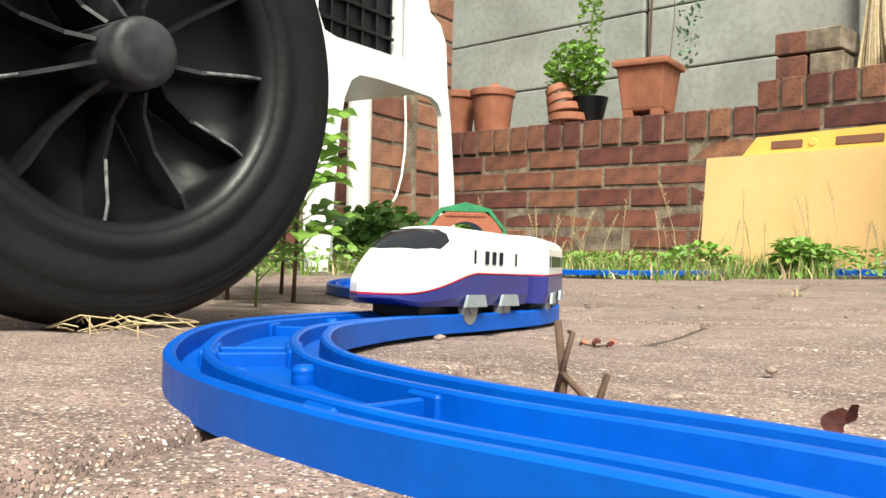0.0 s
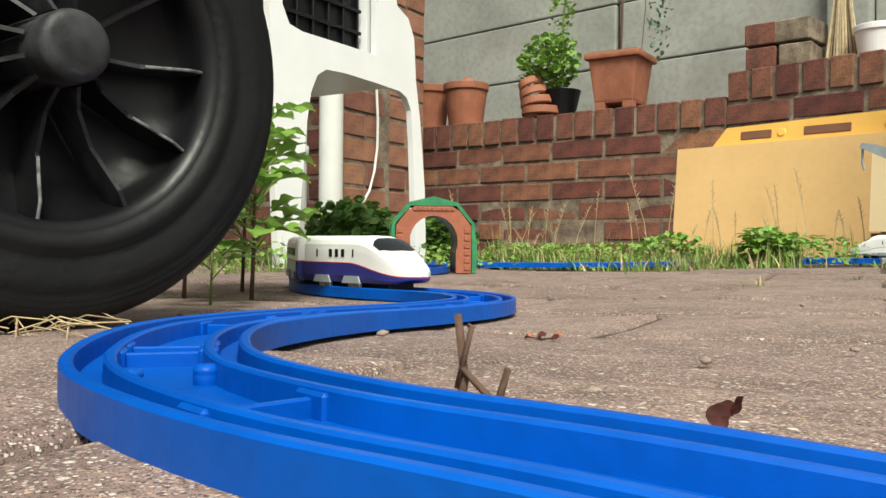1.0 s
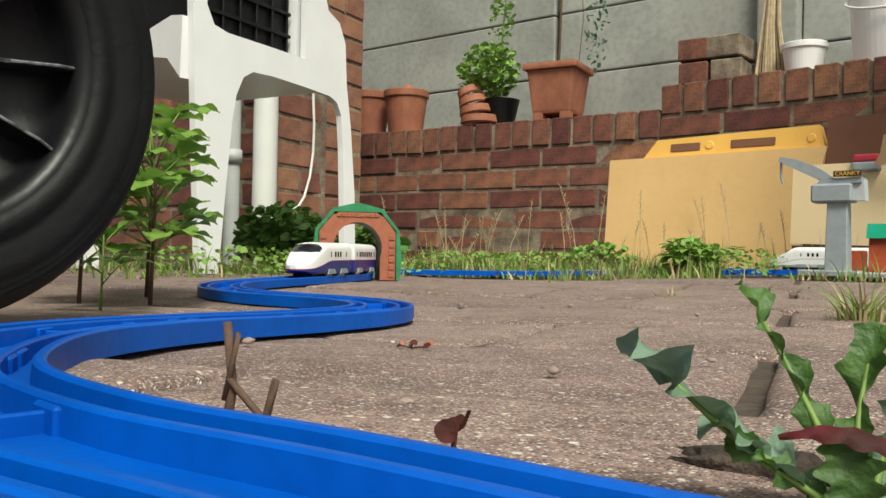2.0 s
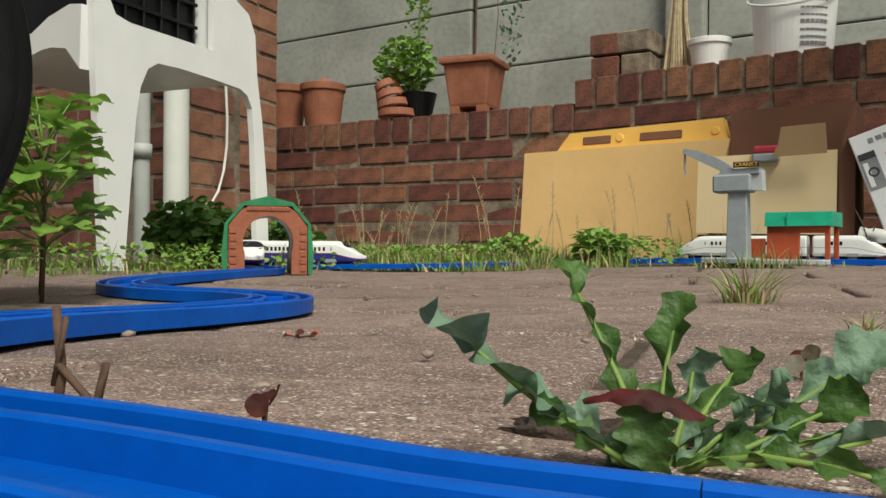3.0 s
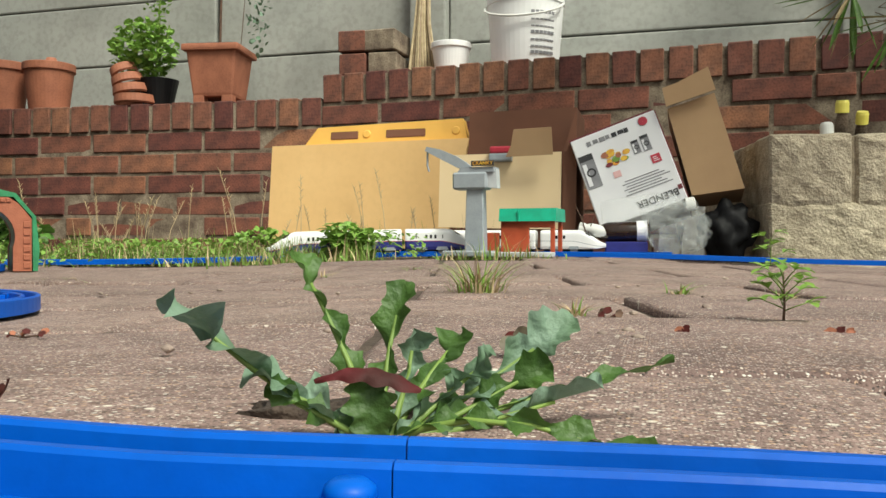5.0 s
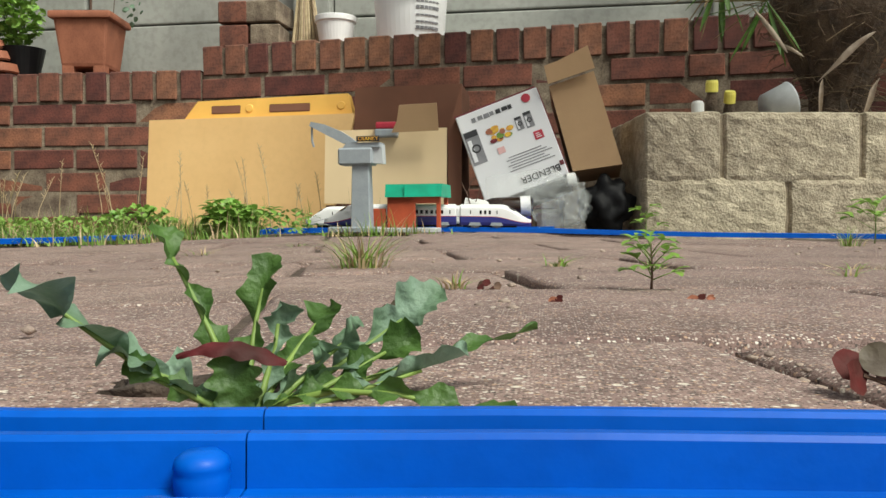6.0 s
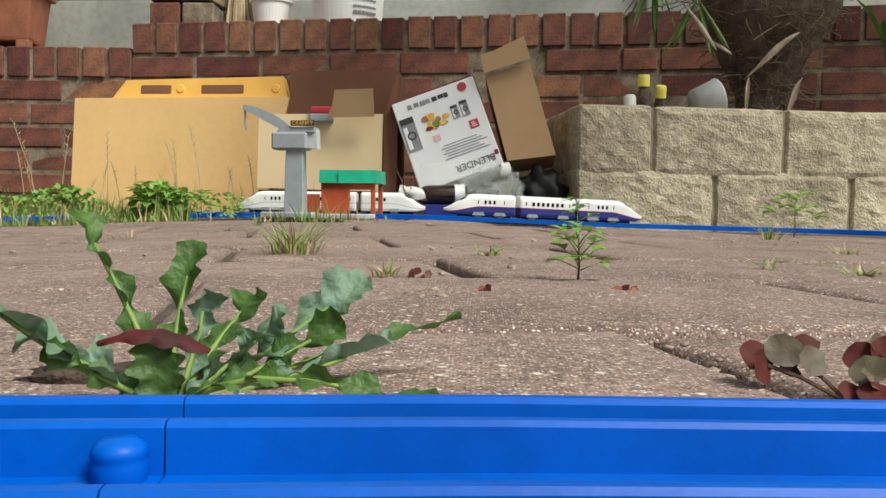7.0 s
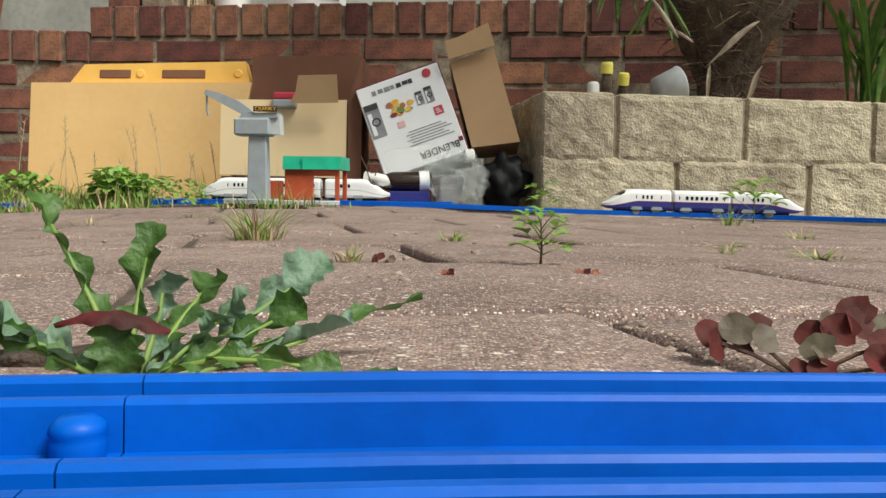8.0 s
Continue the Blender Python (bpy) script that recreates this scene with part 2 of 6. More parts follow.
def clear_plastic():
    m = bpy.data.materials.new("clear_plastic_film")
    m.use_nodes = True
    nt = m.node_tree
    b = nt.nodes["Principled BSDF"]
    b.inputs["Base Color"].default_value = (0.9, 0.95, 0.93, 1)
    b.inputs["Roughness"].default_value = 0.08
    tr = nt.nodes.new("ShaderNodeBsdfTransparent")
    ms = nt.nodes.new("ShaderNodeMixShader")
    ms.inputs[0].default_value = 0.09
    nt.links.new(tr.outputs[0], ms.inputs[1])
    nt.links.new(b.outputs[0], ms.inputs[2])
    nt.links.new(ms.outputs[0], nt.nodes["Material Output"].inputs["Surface"])
    return m


M_CLEAR = clear_plastic()


# ---- mesh helpers ----
def finish(bm, name, material, smooth=False):
    me = bpy.data.meshes.new(name)
    bm.to_mesh(me)
    bm.free()
    me.materials.append(material)
    if smooth:
        for p in me.polygons:
            p.use_smooth = True
    return me


def part(name, bm, material, parent=None, label="", smooth=False, kind=""):
    ob = new(name, finish(bm, name, material, smooth))
    if parent:
        ob.parent = parent
    return tagged(ob, label, kind=kind)


def thing(name, m, label, category, group="", kind=""):
    ob = new(name)
    ob.matrix_world = m
    return tagged(ob, label, category, group, kind)


def box(bm, x0, y0, z0, x1, y1, z1, bevel=0.0, m=None, seg=2):
    r = bmesh.ops.create_cube(bm, size=1.0)
    vs = r["verts"]
    for v in vs:
        v.co = Vector(((x0 + x1) / 2 + v.co.x * (x1 - x0), (y0 + y1) / 2 + v.co.y * (y1 - y0), (z0 + z1) / 2 + v.co.z * (z1 - z0)))
    if bevel:
        es = list({e for v in vs for e in v.link_edges})
        r2 = bmesh.ops.bevel(bm, geom=es, offset=bevel, segments=seg, affect="EDGES", profile=0.6)
        vs = list({v for f in r2["faces"] for v in f.verts} | {v for v in vs if v.is_valid})
    if m is not None:
        for v in vs:
            v.co = m @ v.co
    return vs


def lathe(bm, profile, n=24, m=None, close=False):
    """profile: (radius, height) pairs turned round z."""
    rings = []
    for r, z in profile:
        rings.append([bm.verts.new((r * math.cos(2 * math.pi * i / n), r * math.sin(2 * math.pi * i / n), z)) for i in range(n)])
    for a, b in zip(rings, rings[1:]):
        for i in range(n):
            bm.faces.new((a[i], a[(i + 1) % n], b[(i + 1) % n], b[i]))
    if close:
        bm.faces.new(reversed(rings[0]))
        bm.faces.new(rings[-1])
    if m is not None:
        for ring in rings:
            for v in ring:
                v.co = m @ v.co
    bmesh.ops.recalc_face_normals(bm, faces=bm.faces)


def tube(bm, pts, radius, n=8, taper=1.0):
    pts = [Vector(p) for p in pts]
    rings = []
    for i, p in enumerate(pts):
        d = (pts[min(i + 1, len(pts) - 1)] - pts[max(i - 1, 0)]).normalized()
        a = d.cross(Vector((0.3, 0.2, 1))).normalized() if abs(d.z) < 0.95 else d.cross(Vector((1, 0, 0))).normalized()
        b = d.cross(a)
        r = radius * (1 + (taper - 1) * i / max(1, len(pts) - 1))
        rings.append([bm.verts.new(p + a * r * math.cos(2 * math.pi * k / n) + b * r * math.sin(2 * math.pi * k / n)) for k in range(n)])
    for r0, r1 in zip(rings, rings[1:]):
        for k in range(n):
            bm.faces.new((r0[k], r0[(k + 1) % n], r1[(k + 1) % n], r1[k]))
    bm.faces.new(reversed(rings[0]))
    bm.faces.new(rings[-1])


def slab(bm, outline, depth, m=None):
    """A flat plate: outline in (x, z), thickness along y from 0 to depth."""
    a = [bm.verts.new((x, 0, z)) for x, z in outline]
    b = [bm.verts.new((x, depth, z)) for x, z in outline]
    bm.faces.new(a)
    bm.faces.new(list(reversed(b)))
    k = len(a)
    for i in range(k):
        bm.faces.new((a[i], b[i], b[(i + 1) % k], a[(i + 1) % k]))
    if m is not None:
        for v in a + b:
            v.co = m @ v.co
    bmesh.ops.recalc_face_normals(bm, faces=bm.faces)


def smoothstep(v, a, b):
    v = min(max((v - a) / (b - a), 0.0), 1.0)
    return v * v * (3 - 2 * v)


def gz(x, y):
    """Height of the paved ground, which dips and rises by some millimetres."""
    r = math.hypot(x, y)
    az = math.degrees(math.atan2(-x, max(y, 0.001)))
    dip = smoothstep(r, 0.28, 0.5) * (1 - smoothstep(r, 0.8, 1.15)) * smoothstep(az, 24, 38) * (1 - 0.4 * smoothstep(az, 54, 68))
    return (0.008 - 0.010 * (min(r, 0.75) - 0.15) * smoothstep(az, 10, 32) * smoothstep(r, 0.05, 0.25)
            + 0.010 * smoothstep(y, 0.7, 1.6) * smoothstep(0.4 - x, 0, 0.7) * (1 - smoothstep(az, 14, 40)) - 0.014 * min(max(x, 0), 1)
            - 0.0018 * (1 - smoothstep(az, 35, 60)) * (1 - smoothstep(r, 0.8, 1.4)) - 0.0043 * dip)


def on_ground(x, y, up=0.0, rz=0.0):
    return pose(x, y, gz(x, y) + up, 0, 0, rz)


# ---- ground ----
def build_ground():
    bm = bmesh.new()
    xs = [-30, -12, -6, -4] + [-3 + 0.1 * i for i in range(61)] + [4, 6, 12, 30]
    ys = [-30, -12, -5, -2] + [-1.5 + 0.1 * i for i in range(56)] + [5, 12, 30]
    grid = [[bm.verts.new((x, y, gz(x, y) - 0.0055 + 0.002 * noise.noise((x * 6, y * 6, 0)))) for x in xs] for y in ys]
    for j in range(len(ys) - 1):
        for i in range(len(xs) - 1):
            bm.faces.new((grid[j][i], grid[j][i + 1], grid[j + 1][i + 1], grid[j + 1][i]))
    return part("ground", bm, M_SOIL, None, "dark bare soil under and between the pavers", smooth=True, kind="structure")


ground = build_ground()
tagged(ground, category="ground")

# ---- brick garden wall ----
COURSE = 0.078
WALL_A = Vector((-1.16, 2.80))
WALL_DIR = Vector((0.9925, -0.122)).normalized()
LEFT_DIR = Vector((0.9995, 0.03)).normalized()


def wall_matrix(origin, direction):
    return Matrix.Translation((origin.x, origin.y, 0)) @ Matrix.Rotation(math.atan2(direction.y, direction.x), 4, "Z")


def brick_mesh(name, lx, ly, lz, material, seed):
    rnd = random.Random(seed)
    bm = bmesh.new()
    vs = box(bm, 0, 0, 0, lx, ly, lz, bevel=0.0028, seg=1)
    for v in bm.verts:
        v.co += Vector((rnd.uniform(-1, 1), rnd.uniform(-1, 1), rnd.uniform(-1, 1))) * 0.0014
    return finish(bm, name, material)


STRETCH = [brick_mesh("stretcher", 0.217, 0.10, 0.066, M_BRICK, i) for i in range(4)]
HEADER = [brick_mesh("header", 0.102, 0.10, 0.066, M_BRICK, 10 + i) for i in range(3)]
SOLDIER = [brick_mesh("soldier", 0.071, 0.20, 0.098, M_BRICK, 20 + i) for i in range(4)]
H_HEADER = [brick_mesh("house_header", 0.102, 0.10, 0.066, M_BRICK_H, 40 + i) for i in range(2)]
H_STRETCH = [brick_mesh("house_stretcher", 0.217, 0.10, 0.066, M_BRICK_H, 30 + i) for i in range(4)]


def lay(parent, meshes, x, z, m, rnd, y=0.0):
    ob = new("brick", rnd.choice(meshes))
    ob.parent = parent
    ob.matrix_basis = m @ pose(x, y + rnd.uniform(-0.004, 0.003), z + rnd.uniform(-0.0015, 0.0015), rnd.uniform(-0.6, 0.6), rnd.uniform(-0.5, 0.5), rnd.uniform(-0.8, 0.8))
    return ob


def brick_run(parent, m, x0, x1, z_top, z_bottom, soldiers=True, seed=1, meshes=None, headers=None):
    """Courses in running bond from z_bottom up, capped by a course of bricks on edge."""
    rnd = random.Random(seed)
    zt = z_top - (0.108 if soldiers else 0)
    if soldiers:
        x = x0
        while x < x1 - 0.05:
            lay(parent, SOLDIER, x + 0.006, z_top - 0.098, m, rnd, -0.004)
            x += 0.0845 + rnd.uniform(-0.002, 0.002)
    k = 0
    z = zt - 0.066 - 0.002
    while z > z_bottom - 0.06:
        x = x0 + (0 if k % 2 == 0 else -0.114)
        while x < x1 - 0.03:
            if x < x0 - 0.01:
                lay(parent, headers or HEADER, x0 + 0.003, z, m, rnd)
            elif rnd.random() < 0.14:
                lay(parent, headers or HEADER, x, z, m, rnd)
                x += 0.114
                continue
            elif x + 0.217 > x1 + 0.02:
                lay(parent, headers or HEADER, x, z, m, rnd)
                break
            else:
                lay(parent, meshes or STRETCH, x, z, m, rnd)
            x += 0.229
        k += 1
        z -= COURSE


def garden_wall():
    wall = thing("wall_north", Matrix.Identity(4), "weathered red brick garden wall with bricks on edge along its top", "wall", kind="structure")
    right = wall_matrix(WALL_A, WALL_DIR)
    left = wall_matrix(WALL_A, LEFT_DIR)
    bm = bmesh.new()
    box(bm, 0.004, 0.0032, -0.1, 3.6, 0.19, 0.630, m=right)
    part("mortar", bm, M_MORTAR, wall)
    bm = bmesh.new()
    box(bm, -1.62, 0.0032, -0.1, 0.0, 0.19, 0.552, m=left)
    part("mortar", bm, M_MORTAR, wall)
    brick_run(wall, right, 0, 2.75, 0.638, 0.02, seed=3)
    brick_run(wall, left, -1.60, -0.006, 0.560, 0.02, seed=5)
    return wall


# ---- concrete panel fence ----
def fence():
    f = thing("wall_fence", Matrix.Identity(4), "grey concrete panel fence with slotted posts behind the brick wall", "fence", kind="structure")
    m = wall_matrix(Vector((-1.16, 3.14)), Vector((0.995, -0.03)).normalized())
    for i in range(6):
        z0 = 0.02 + i * 0.262
        for x0, x1 in ((-1.95, -0.62), (-0.60, 0.235), (0.385, 1.75), (1.88, 3.6)):
            bm = bmesh.new()
            box(bm, x0, 0.0, z0, x1, 0.045, z0 + 0.256, bevel=0.006, m=m)
            part("panel", bm, M_CONC, f)
    for x in (0.31, 1.815):
        bm = bmesh.new()
        box(bm, x - 0.07, -0.05, 0, x + 0.07, 0.09, 1.9, bevel=0.008, m=m)
        part("post", bm, M_CONC, f)
    bm = bmesh.new()
    box(bm, -1.95, 0.06, 0, 3.6, 0.10, 1.6, m=m)
    part("backing", bm, M_SOIL, f)
    bm = bmesh.new()
    box(bm, -1.62, 0.195, 0.0, 0.0, 0.33, 0.53, m=wall_matrix(WALL_A, LEFT_DIR))
    part("bed", bm, M_SOIL, f)
    bm = bmesh.new()
    box(bm, 0.004, 0.195, 0.0, 3.4, 0.42, 0.615, m=wall_matrix(WALL_A, WALL_DIR))
    part("bed", bm, M_SOIL, f)
    return f


fence()

# ---- low stone wall of a raised bed ----
def stone_wall():
    w = thing("wall_stone", Matrix.Identity(4), "low raised bed wall of rough buff split-face stone blocks", "wall", kind="structure")
    m = wall_matrix(Vector((0.205, 1.80)), Vector((0.985, 0.17)).normalized())
    rnd = random.Random(4)

    def block(x0, x1, z0, z1, mm):
        bm = bmesh.new()
        box(bm, x0, 0, z0, x1, 0.10, z1, bevel=0.004, seg=1)
        bmesh.ops.subdivide_edges(bm, edges=bm.edges, cuts=11, use_grid_fill=True)
        seed = rnd.uniform(0, 50)
        for v in bm.verts:
            inner = min(v.co.x - x0, x1 - v.co.x, v.co.z - z0, z1 - v.co.z)
            if v.co.y < 0.05:
                k = min(max(inner / 0.012, 0.0), 1.0)
                v.co.y -= k * (0.006 + 0.005 * noise.noise((v.co.x * 30 + seed, v.co.z * 30, seed)) + 0.003 * noise.noise((v.co.x * 90 + seed, v.co.z * 90, seed)))
            v.co += Vector((noise.noise((v.co.z * 30, seed, 1)), 0, noise.noise((v.co.x * 25, seed, 2)))) * 0.003
            v.co = mm @ v.co
        part("block", bm, M_STONE, w)

    z0 = -0.02
    for row, starts in ((0, (0.0, 0.309, 0.626, 0.935, 1.245, 1.555)), (1, (0.0, 0.168, 0.467, 0.782, 1.09, 1.40))):
        za, zb = (0.0, 0.128) if row == 0 else (0.133, 0.264)
        for a, b in zip(starts, starts[1:]):
            block(a + 0.004, b - 0.004, za + z0, zb - 0.002, m)
    side = m @ pose(0.012, 0.012, 0, 0, 0, 90)
    for row, starts in ((0, (0.10, 0.36, 0.66, 0.9)), (1, (0.10, 0.28, 0.55, 0.9))):
        za, zb = (0.0, 0.128) if row == 0 else (0.133, 0.264)
        for a, b in zip(starts, starts[1:]):
            block(a + 0.004, b - 0.004, za + z0, zb - 0.002, side @ Matrix.Scale(-1, 4, (0, 1, 0)) @ pose(0, 0, 0))
    bm = bmesh.new()
    box(bm, 0.012, 0.006, -0.03, 1.5, 0.04, 0.255, m=m)
    part("mortar", bm, M_STONE_J, w)
    bm = bmesh.new()
    box(bm, 0.05, 0.045, -0.03, 1.6, 0.8, 0.235, m=m)
    part("bed", bm, M_SOIL, w)


stone_wall()

# ---- house wall with its pipes ----
def house():
    h = thing("wall_house", Matrix.Identity(4), "brown-red brick house wall at the side of the yard", "wall", kind="structure")
    lit = wall_matrix(Vector((-1.96, 1.78)), Vector((-0.14, 0.99)).normalized())
    dark = wall_matrix(Vector((-3.4, 1.72)), Vector((1.0, 0.03)).normalized())
    bm = bmesh.new()
    box(bm, 0, 0.004, -0.1, 0.45, 0.30, 2.4, m=lit)
    part("mortar", bm, M_MORTAR, h)
    bm = bmesh.new()
    box(bm, 0, 0.004, -0.1, 1.42, 0.25, 2.4, m=dark)
    part("mortar", bm, M_MORTAR, h)
    brick_run(h, lit, 0, 0.45, 1.16, 0.03, soldiers=False, seed=8, meshes=H_STRETCH, headers=H_HEADER)
    brick_run(h, dark, 0.5, 1.42, 0.8, 0.03, soldiers=False, seed=9)
    for name, x, y, r, material, label in (("downpipe", -1.93, 1.70, 0.036, M_PIPE, "round white plastic downpipe against the brick house wall"),
                                           ("waste_pipe", -1.985, 1.625, 0.022, M_GPIPE, "thin grey waste pipe with a collar beside the downpipe")):
        p = thing(name, pose(x, y, 0), label, "pipe")
        bm = bmesh.new()
        lathe(bm, [(r, 0.0), (r, 2.4)], 20)
        part("pipe", bm, material, p, smooth=True)
        bm = bmesh.new()
        zc = 0.315 if name == "waste_pipe" else 1.2
        lathe(bm, [(r, zc - 0.02), (r * 1.25, zc - 0.02), (r * 1.25, zc + 0.02), (r, zc + 0.02)], 20)
        part("collar", bm, material, p, smooth=True)
    c = thing("cable", Matrix.Identity(4), "thin white cable hanging loose on the house wall", "cable")
    bm = bmesh.new()
    tube(bm, [(-1.945, 1.90, 0.70), (-1.945, 1.905, 0.56), (-1.947, 1.915, 0.45), (-1.948, 1.915, 0.36), (-1.946, 1.90, 0.28), (-1.942, 1.875, 0.215), (-1.938, 1.845, 0.18), (-1.934, 1.815, 0.17)], 0.0045, 6)
    part("cord", bm, M_PIPE, c, smooth=True)


# ---- blue toy track ----
LOOP = [(0.5, 0.130), (0.2, 0.100), (0.0, 0.0815), (-0.10, 0.069), (-0.150, 0.067), (-0.204, 0.079), (-0.250, 0.108), (-0.286, 0.145), (-0.308, 0.185),
        (-0.324, 0.22), (-0.337, 0.255), (-0.347, 0.30), (-0.355, 0.34), (-0.362, 0.375), (-0.378, 0.415), (-0.408, 0.452), (-0.448, 0.477), (-0.50, 0.488),
        (-0.55, 0.490), (-0.60, 0.497), (-0.65, 0.515), (-0.70, 0.550), (-0.735, 0.592), (-0.756, 0.637), (-0.775, 0.70), (-0.795, 0.765), (-0.824, 0.84),
        (-0.868, 0.938), (-0.922, 0.995), (-0.99, 1.045), (-1.065, 1.09), (-1.106, 1.145), (-1.106, 1.21), (-1.06, 1.262), (-0.96, 1.31), (-0.81, 1.38), (-0.64, 1.465), (-0.45, 1.54), (-0.25, 1.59),
        (0.0, 1.60), (0.2, 1.645), (0.42, 1.675), (0.65, 1.65), (0.88, 1.53), (1.07, 1.28), (1.22, 0.82), (1.2, 0.45), (0.9, 0.21)]


def smooth_loop(points, n=16):
    """Closed uniform B-spline through the plan, evenly resampled."""
    pts = [Vector(p) for p in points]
    k = len(pts)
    out = []
    for i in range(k):
        p0, p1, p2, p3 = (pts[(i + j) % k] for j in (-1, 0, 1, 2))
        for s in range(n):
            t = s / n
            out.append(0.5 * (2 * p1 + (p2 - p0) * t + (2 * p0 - 5 * p1 + 4 * p2 - p3) * t * t + (3 * p1 - p0 - 3 * p2 + p3) * t ** 3))
    for _ in range(12):
        out = [(out[i - 1] + out[i] * 2 + out[(i + 1) % len(out)]) / 4 for i in range(len(out))]
    return out


CURVE = smooth_loop(LOOP)
CUM = [0.0]
for a, b in zip(CURVE, CURVE[1:] + CURVE[:1]):
    CUM.append(CUM[-1] + (b - a).length)
TOTAL = CUM[-1]


def along(s):
    """Plan point on the centre line at arc length s."""
    s %= TOTAL
    lo = int(np.searchsorted(CUM, s, side="right")) - 1
    a, b = CURVE[lo % len(CURVE)], CURVE[(lo + 1) % len(CURVE)]
    return a.lerp(b, (s - CUM[lo]) / max(1e-9, CUM[lo + 1] - CUM[lo]))


def near_s(x, y):
    return CUM[min(range(len(CURVE)), key=lambda i: (CURVE[i] - Vector((x, y))).length)]


HALF = 0.0212
RAIL_TOP = 0.0035
PROFILE = [(-HALF, 0), (-HALF, 0.0084), (-HALF + 0.0007, 0.0090), (-HALF + 0.0022, 0.0090), (-HALF + 0.0029, 0.0084), (-HALF + 0.0033, 0.0036), (-0.0126, 0.0036), (-0.0122, 0.0079),
           (-0.0116, 0.0085), (-0.0102, 0.0085), (-0.0096, 0.0079), (-0.0092, 0.0030), (0.0092, 0.0030), (0.0096, 0.0079), (0.0102, 0.0085), (0.0116, 0.0085), (0.0122, 0.0079),
           (0.0126, 0.0036), (HALF - 0.0033, 0.0036), (HALF - 0.0029, 0.0084), (HALF - 0.0022, 0.0090), (HALF - 0.0007, 0.0090), (HALF, 0.0084), (HALF, 0)]


def track_frame(s):
    p, q = along(s - 0.004), along(s + 0.004)
    d = (q - p).normalized()
    c = along(s)
    return c, d, Vector((-d.y, d.x))


def track_piece(s0, s1):
    ob = thing("track_piece", Matrix.Identity(4), "bright blue plastic toy railway track piece lying on the paving", "toy track", group="toy railway track")
    bm = bmesh.new()
    n = max(6, int((s1 - s0) / 0.009))
    rows = []
    for i in range(n + 1):
        s = s0 + (s1 - s0) * i / n
        c, d, side = track_frame(s)
        z = gz(c.x, c.y)
        rows.append([bm.verts.new((c.x + side.x * u, c.y + side.y * u, z + h + 0.0006)) for u, h in PROFILE])
    for a, b in zip(rows, rows[1:]):
        for i in range(len(PROFILE) - 1):
            bm.faces.new((a[i], a[i + 1], b[i + 1], b[i]))
        bm.faces.new((a[-1], a[0], b[0], b[-1]))
    bm.faces.new(rows[0])
    bm.faces.new(list(reversed(rows[-1])))
    bmesh.ops.recalc_face_normals(bm, faces=bm.faces)
    part("rail_base", bm, M_BLUE, ob, smooth=False)
    # thin cross walls between the inner ridges, a notch block on each ridge, and the knob at the joint
    for k in (0.22, 0.30, 0.74):
        c, d, side = track_frame(s0 + (s1 - s0) * k)
        if c.x > -0.115 and c.y < 0.3:
            continue
        m = Matrix.Translation((c.x, c.y, gz(c.x, c.y))) @ Matrix.Rotation(math.atan2(d.y, d.x), 4, "Z")
        bm = bmesh.new()
        box(bm, -0.0009, -0.0125, 0.0012, 0.0009, 0.0125, 0.0072, bevel=0.0004, m=m, seg=1)
        part("tie", bm, M_BLUE, ob)
        for y in (-0.0109, 0.0109):
            bm = bmesh.new()
            box(bm, -0.0045, y - 0.0024, 0.0012, 0.0045, y + 0.0024, 0.0082, bevel=0.0006, m=m, seg=1)
            part("ridge_block", bm, M_BLUE, ob)
    c, d, side = track_frame(s0 + 0.004)
    m = Matrix.Translation((c.x, c.y, gz(c.x, c.y))) @ Matrix.Rotation(math.atan2(d.y, d.x), 4, "Z")
    for y in (-0.0078, 0.0078):
        bm = bmesh.new()
        lathe(bm, [(0.0001, 0.0080), (0.0018, 0.0079), (0.0027, 0.0072), (0.0029, 0.0064), (0.0027, 0.0060), (0.0029, 0.0055), (0.0028, 0.0042), (0.0026, 0.0020)], 16, m=m @ pose(0, y, 0))
        part("peg", bm, M_BLUE, ob, smooth=True)
    return ob


def build_track():
    start = near_s(-0.0345, 0.078)
    n = round(TOTAL / 0.172)
    step = TOTAL / n
    for i in range(n):
        track_piece(start + i * step + 0.0001, start + (i + 1) * step - 0.0001)


build_track()

# ---- toy trains ----
CAR_W, CAR_H = 0.036, 0.0325


def body_sections(length, nosed):
    """Cross sections along x, from the coupled end at 0 to the far end: (x, half width, roof z, belt z, skirt z)."""
    if not nosed:
        return [(0.0, 0.01980, 0.03780), (0.00240, 0.02136, 0.03900), (length - 0.00240, 0.02136, 0.03900), (length, 0.01980, 0.03780)]
    out = [(0.0, 0.01980, 0.03780), (0.00240, 0.02136, 0.03900)]
    for k in range(15):
        t = k / 14
        x = length * (0.50 + 0.50 * t)
        roof = 0.03900 - 0.02700 * smoothstep(t, 0.12, 1.06) ** 1.15
        w = 0.02136 * math.sqrt(max(0.03, 1 - (max(0, t - 0.25) / 0.76) ** 2.4))
        out.append((x, w, roof))
    return out


def belt(t):
    """Height of the white and navy parting line along a nosed car."""
    return 0.01800 - 0.01020 * smoothstep(t, 0.45, 0.95)


